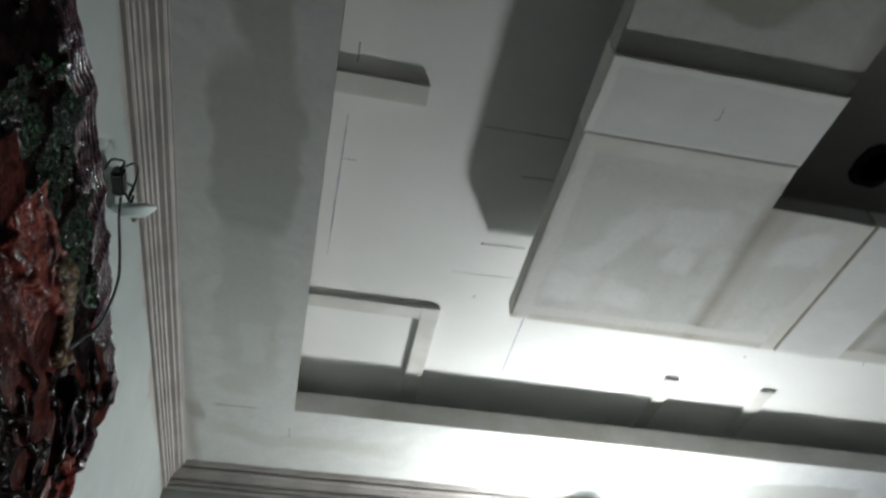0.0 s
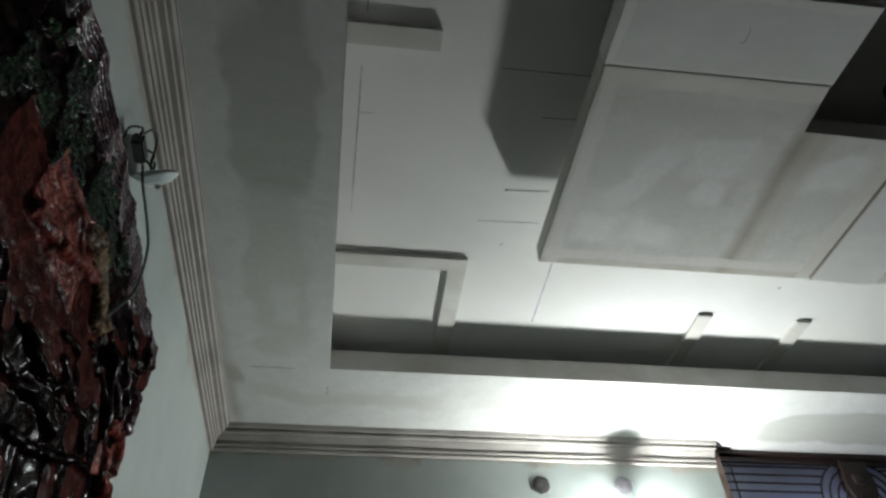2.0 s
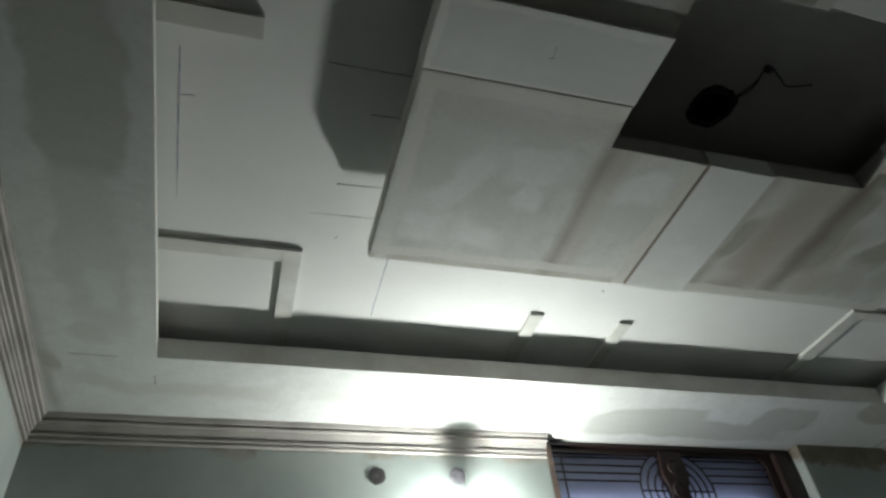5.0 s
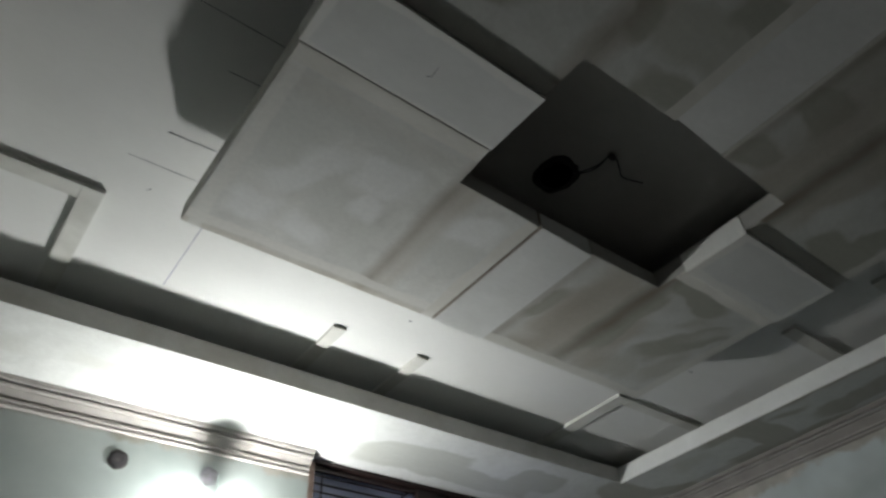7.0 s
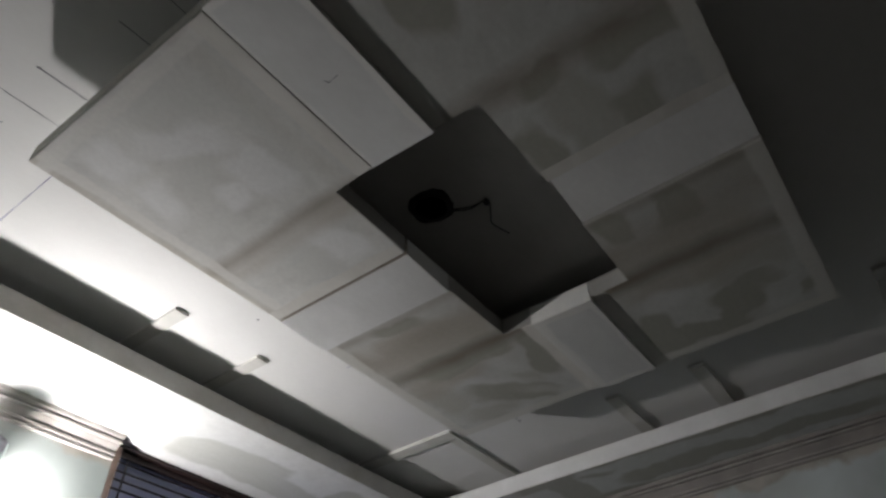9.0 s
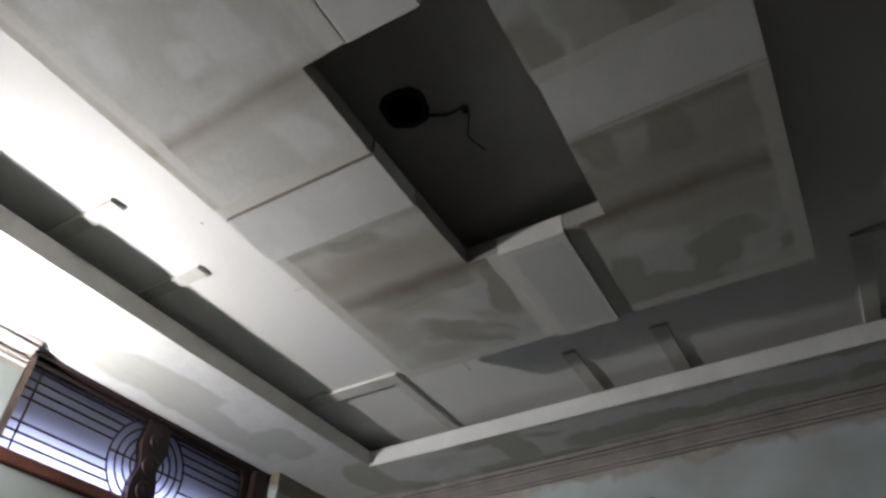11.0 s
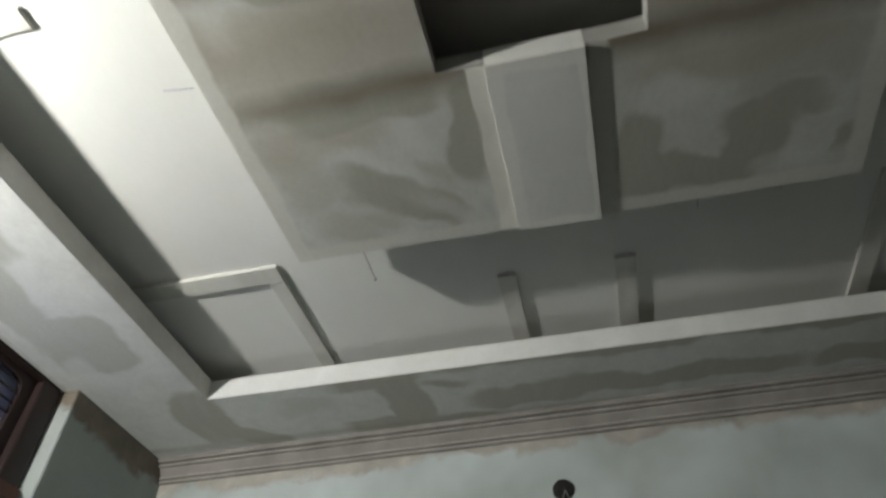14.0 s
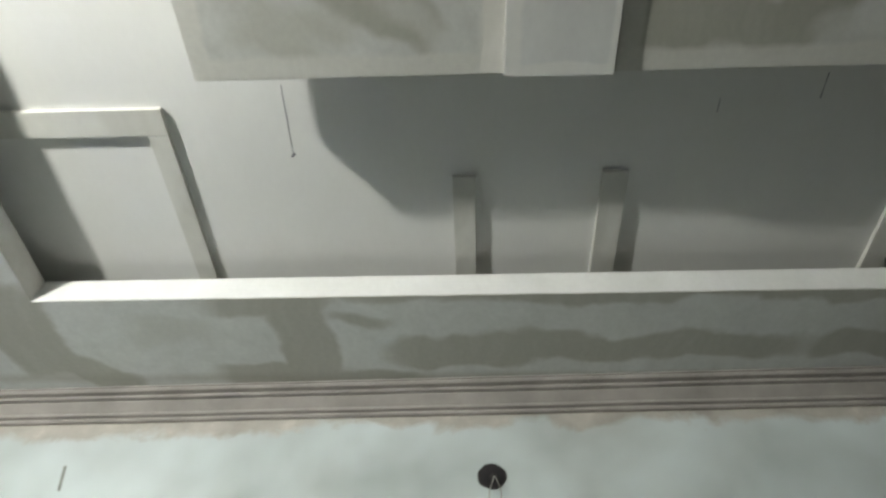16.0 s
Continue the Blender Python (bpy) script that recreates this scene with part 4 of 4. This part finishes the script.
M_TAN = lacquer("tan_lacquer", ((0.3, (0.05, 0.03, 0.015)), (0.5, (0.15, 0.095, 0.05)), (0.7, (0.30, 0.22, 0.13))), 60, 0.7, 0.15, 0.8, 0.03)
M_GROOVE = lacquer("dark_plum_lacquer", ((0.32, (0.004, 0.001, 0.002)), (0.52, (0.014, 0.005, 0.008)), (0.72, (0.04, 0.018, 0.024))), 30, 0.25, 0.12, 0.2, 0.030)

mural = thing("relief_mural", "glossy lacquered rock and tree relief in red, green, black", "wall relief")
MY0, MY1, MZ0 = -1.80, -0.62, 1.68
NU, NV = 400, 300


def mural_top(y):
    """The ragged upper edge of the relief."""
    return 2.322 + 0.040 * min(1.0, max(0.0, (-y - 0.80) / 0.35)) + 0.010 * math.sin((y + 1.35) * 5) + 0.016 * noise.noise((y * 7, 3.3, 0)) + 0.008 * noise.noise((y * 23, 1.3, 0))


def mural_side(z):
    """The ragged edge towards the window wall, with two bulges."""
    return (-0.668 + 0.020 * noise.noise((z * 8, 9.1, 0)) + 0.012 * noise.noise((z * 24, 2.1, 0)) - 0.02 * math.exp(-((z - 2.14) / 0.05) ** 2)
            + 0.022 * math.exp(-((z - 2.05) / 0.04) ** 2) + 0.015 * math.exp(-((z - 2.25) / 0.04) ** 2))


def zone(y, z):
    """0 rust, 1 moss, 2 plum, 3 black, 4 scarlet"""
    n1 = noise.noise((y * 6, z * 6, 20.0))
    n2 = noise.noise((y * 17, z * 17, 23.0))
    e = mural_top(y) - z + 0.022 * n1 + 0.012 * n2
    if e < 0.085 and not (e > 0.065 and n2 > 0.25):
        return 2
    w = y + 0.03 * n1 + 0.015 * n2
    h = z + 0.022 * n1 + 0.012 * n2
    if w < -1.47:                                  # dark far part
        return 1 if n2 > 0.22 else 3
    if -1.07 < w < -0.95 and 2.145 < h < 2.225:    # pocket beside the branch stump
        return 3
    if w < -0.97 and h > (2.175 if w > -1.345 else 2.125):
        return 1 if n2 > -0.16 else 3
    if -1.36 < w < -1.13 and h > 2.045:            # red trunk
        return 4
    if w > -0.83 and h < 2.075:
        return 4 if n2 > -0.02 else 3
    if w > -0.99:
        return 3 if n2 > 0.0 else 0
    if h < 1.965 or w < -1.30:
        return 3 if n1 + 0.4 * n2 > 0.2 else 0
    return 0


def wave(y, z):
    """The combed lines that follow the upper edge: height -1 to 1."""
    e = mural_top(y) - z + 0.005 * noise.noise((y * 8, z * 10, 31.0))
    return math.sin(e * 2 * math.pi / 0.0095 + 1.0 * noise.noise((y * 20, z * 8, 33.0)))


# modelled branches and roots: line, thickness, paint (3 black, 4 scarlet, 2 plum, 6 tan)
ROOTS = [
    ([(-1.20, 2.145), (-1.13, 2.15), (-1.07, 2.125), (-1.03, 2.105), (-1.005, 2.12)], 0.017, 6),
    ([(-1.34, 2.055), (-1.25, 2.075), (-1.17, 2.11), (-1.10, 2.14)], 0.0125, 4),
    ([(-1.22, 1.96), (-1.12, 1.945), (-1.06, 1.965), (-1.03, 2.0), (-1.07, 2.025), (-1.13, 2.01)], 0.00875, 3),
    ([(-1.15, 1.85), (-1.03, 1.875), (-0.93, 1.915), (-0.86, 1.93)], 0.00875, 3),
    ([(-0.95, 2.14), (-0.89, 2.125), (-0.84, 2.10), (-0.81, 2.115), (-0.83, 2.15)], 0.01, 3),
    ([(-0.88, 2.215), (-0.82, 2.20), (-0.78, 2.18), (-0.75, 2.195), (-0.76, 2.225)], 0.01125, 3),
    ([(-0.97, 2.165), (-0.90, 2.12), (-0.82, 2.07), (-0.75, 2.05)], 0.00625, 2),
    ([(-0.83, 2.03), (-0.77, 2.045), (-0.72, 2.035), (-0.70, 2.0)], 0.0125, 4),
    ([(-0.95, 1.84), (-0.86, 1.865), (-0.77, 1.89), (-0.71, 1.87)], 0.01, 3),
    ([(-1.30, 1.90), (-1.20, 1.90), (-1.12, 1.915), (-1.05, 1.90)], 0.01, 3),
    ([(-1.02, 2.07), (-0.97, 2.075), (-0.92, 2.06), (-0.87, 2.03), (-0.84, 2.0)], 0.00875, 3),
    ([(-1.33, 2.15), (-1.27, 2.155), (-1.21, 2.135), (-1.17, 2.10)], 0.00625, 4),
    ([(-1.10, 1.99), (-1.02, 1.97), (-0.94, 1.975), (-0.90, 1.95)], 0.0075, 3),
    ([(-0.93, 2.13), (-0.90, 2.09), (-0.885, 2.05), (-0.86, 2.02)], 0.014, 3),
    ([(-0.86, 2.15), (-0.83, 2.12), (-0.80, 2.09), (-0.79, 2.06)], 0.012, 5),
    ([(-0.80, 1.99), (-0.77, 1.96), (-0.73, 1.95), (-0.71, 1.92)], 0.016, 4),
    ([(-0.78, 2.12), (-0.74, 2.11), (-0.715, 2.08)], 0.015, 2),
]
ROOTS = [([(p.x, p.y) for p in smooth_line([(y, z, 0) for y, z in path], 5)], r, m) for path, r, m in ROOTS]
ROOTS = [(path, r, m, min(p[0] for p in path) - 2 * r, max(p[0] for p in path) + 2 * r, min(p[1] for p in path) - 2 * r, max(p[1] for p in path) + 2 * r) for path, r, m in ROOTS]


def ridge(y, z):
    """How far the nearest modelled root stands out at this place, and which one it is."""
    best, paint = 0.0, -1
    for n, (path, r, m, y0, y1, z0, z1) in enumerate(ROOTS):
        if not (y0 < y < y1 and z0 < z < z1):
            continue
        near = 9.0
        for (ay, az), (by, bz) in zip(path, path[1:]):
            dy, dz = by - ay, bz - az
            k = max(0.0, min(1.0, ((y - ay) * dy + (z - az) * dz) / (dy * dy + dz * dz + 1e-9)))
            near = min(near, (y - ay - k * dy) ** 2 + (z - az - k * dz) ** 2)
        w = r * (1 + 0.75 * noise.noise((y * 24, z * 24, 3.0)))
        h = w * math.sqrt(max(0.0, 1 - near / (w * w))) * 1.15
        if h > best:
            best, paint = h, n
    return best, paint


def mural_depth(y, z):
    k = zone(y, z)
    d = 0.048 + 0.014 * noise.noise((y * 5, z * 4, 1.0))
    rid = 1 - abs(noise.noise((y * 9 + 0.6 * noise.noise((z * 6, y * 6, 2)), z * 5, 4.0))) * 2
    d += (0.002 if k == 0 else 0.006) * max(0, rid) ** 2 + (0.0012 if k == 0 else 0.003) * noise.noise((y * 26, z * 22, 6.0)) + 0.0006 * noise.noise((y * 60, z * 50, 7.0))
    if k == 1:
        d += 0.007 * noise.noise((y * 62, z * 62, 8.0)) + 0.003 * noise.noise((y * 160, z * 160, 8.5))
    elif k == 2:
        rim = min(1.0, max(0.0, (mural_top(y) - z - 0.004) / 0.02))
        d += 0.0030 * rim * wave(y, z) + 0.0012 * noise.noise((y * 50, z * 30, 9.0))
    elif k == 3:
        d -= 0.006 + 0.004 * noise.noise((y * 40, z * 40, 10.0))
    elif k == 4:
        d += 0.001 + 0.0022 * noise.noise((y * 30, z * 60, 11.0)) + 0.0015 * noise.noise((y * 70, z * 90, 12.0))
    else:
        d += 0.0012 * noise.noise((y * 18, z * 60, 13.0))
    return max(0.010, d) + ridge(y, z)[0]


bm = bmesh.new()
grid = []
for i in range(NU + 1):
    row = []
    for j in range(NV + 1):
        z_n = 1 - (1 - j / NV) ** 1.35
        y = MY0 + (MY1 - MY0) * i / NU
        top = mural_top(y)
        z = MZ0 + (top - MZ0) * z_n
        lim = mural_side(z)
        y = MY0 + (lim - MY0) * i / NU
        rim = min(1.0, (1 - z_n) * (top - MZ0) / 0.035, (lim - y) / 0.035, (y - MY0) / 0.06, z_n * (top - MZ0) / 0.06)
        d = mural_depth(y, z) * math.sqrt(max(0.0, 1 - (1 - rim) ** 2)) - 0.004
        row.append(bm.verts.new((xb(y) + d, y, z)))
    grid.append(row)
PAINTS = (M_RUST, M_MOSS, M_PLUM, M_JET, M_SCARLET, M_GROOVE, M_TAN)
carved = {}                                # faces of each root, cut out of the rock face
for a, c in zip(grid, grid[1:]):
    for j in range(NV):
        y, z = a[j].co.y, a[j].co.z
        tall, which = ridge(y, z)
        if tall > 0.003:
            carved.setdefault(which, []).append([v.co.copy() for v in (a[j], c[j], c[j + 1], a[j + 1])])
            continue
        f = bm.faces.new((a[j], c[j], c[j + 1], a[j + 1]))
        k = zone(y, z)
        # troughs of the combed lines take dark plum, which paints in their shade
        f.material_index = 5 if k == 2 and wave(y, 0.5 * (z + a[j + 1].co.z)) < -0.25 else k
rock = part("rock_relief", bm, M_RUST, mural, "lacquered rock face with mossy green patches", smooth=True)
for m in PAINTS[1:]:
    rock.data.materials.append(m)
for which, quads in sorted(carved.items()):
    bm = bmesh.new()
    for quad in quads:
        bm.faces.new([bm.verts.new(p) for p in quad])
    bmesh.ops.remove_doubles(bm, verts=bm.verts, dist=1e-6)
    tan = ROOTS[which][2] == 6
    part("branch_stump" if tan else "root", bm, PAINTS[ROOTS[which][2]], mural, "yellowish branch stump" if tan else "", smooth=True)


def on_mural(y, z, lift=0.0):
    return (xb(y) + mural_depth(y, z) + lift, y, z)


# ---- spotlight above the mural ----
spot = thing("wall_spotlight", "unlit white disc spotlight with black driver and loose wires", "spotlight")
sx, sy, sz = -0.318, -1.02, 2.475
bm = lathe(bmesh.new(), [(0.0, -0.004), (0.038, -0.004), (0.043, -0.001), (0.043, 0.003), (0.038, 0.007), (0.025, 0.017), (0.020, 0.019), (0.0, 0.019)], (0, 0, 0), "y", 28)
bmesh.ops.transform(bm, matrix=pose(sx - 0.004, sy - 0.01, sz, -47, -8, -8), verts=bm.verts)
part("disc", bm, M_WHITE, spot, "pale white plastic disc", smooth=True)
bm = lathe(bmesh.new(), [(0.0, -0.008), (0.006, -0.007), (0.006, 0.0), (0.0, 0.001)], (0, 0, 0), "y", 12)
bmesh.ops.transform(bm, matrix=pose(sx, sy + 0.014, sz - 0.015, -47, -8, -8), verts=bm.verts)
part("screw", bm, M_STEEL, spot, smooth=True)
bm = box(bmesh.new(), -0.011, 0.011, -0.030, 0.030, -0.014, 0.014, 0.004)
bmesh.ops.transform(bm, matrix=pose(sx - 0.018, sy - 0.085, sz - 0.012, 4, 0, 6), verts=bm.verts)
part("driver", bm, M_BLACK, spot, "small black driver box")
for k, pts in enumerate(([(0, -0.115, -0.01), (0.01, -0.135, -0.012), (-0.004, -0.15, -0.03), (-0.012, -0.14, -0.05)],
                         [(0, -0.11, 0.0), (0.012, -0.10, 0.03), (0.01, -0.07, 0.042), (0.004, -0.045, 0.03), (0, -0.035, 0.01), (0, -0.012, 0.005)],
                         [(0, -0.06, -0.01), (0.01, -0.045, -0.02), (0.004, -0.03, -0.012), (0, -0.011, -0.004)],
                         [(0, -0.065, 0.008), (0.008, -0.05, 0.014), (0.004, -0.04, 0.004), (0.006, -0.03, 0.012), (0, -0.011, 0.006)])):
    part("wire", tube(bmesh.new(), smooth_line([(sx - 0.012 + x, sy + y, sz + z) for x, y, z in pts]), 0.0022, 6), M_BLACK, spot)
cable = [(sx - 0.012, sy - 0.06, sz - 0.03), (sx - 0.004, sy - 0.045, sz - 0.07), (sx + 0.004, sy + 0.02, sz - 0.115), (sx + 0.006, sy + 0.055, sz - 0.15),
         on_mural(-0.945, 2.25, 0.01), on_mural(-0.955, 2.20, 0.006), on_mural(-0.99, 2.15, 0.006), on_mural(-1.02, 2.13, 0.0)]
part("cable", tube(bmesh.new(), smooth_line(cable), 0.0028, 6), M_CABLE, spot, "dark cable hanging over the relief")

# ---- marks on other boards ----
border = bpy.data.objects["ceiling_border"]
mark((-0.27, 0.009), (-0.118, 0.009), SOFFIT, 0.004, M_PENCIL, border)
mark((-0.011, 0.115), (-0.011, 0.169), SOFFIT, 0.0035, M_PENCIL, border)
mark((0.858, -1.334), (0.856, -1.362), SLAB - 0.010, 0.0025, M_PENCIL, island)
mark((0.858, -1.334), (0.848, -1.330), SLAB - 0.010, 0.0025, M_PENCIL, island)
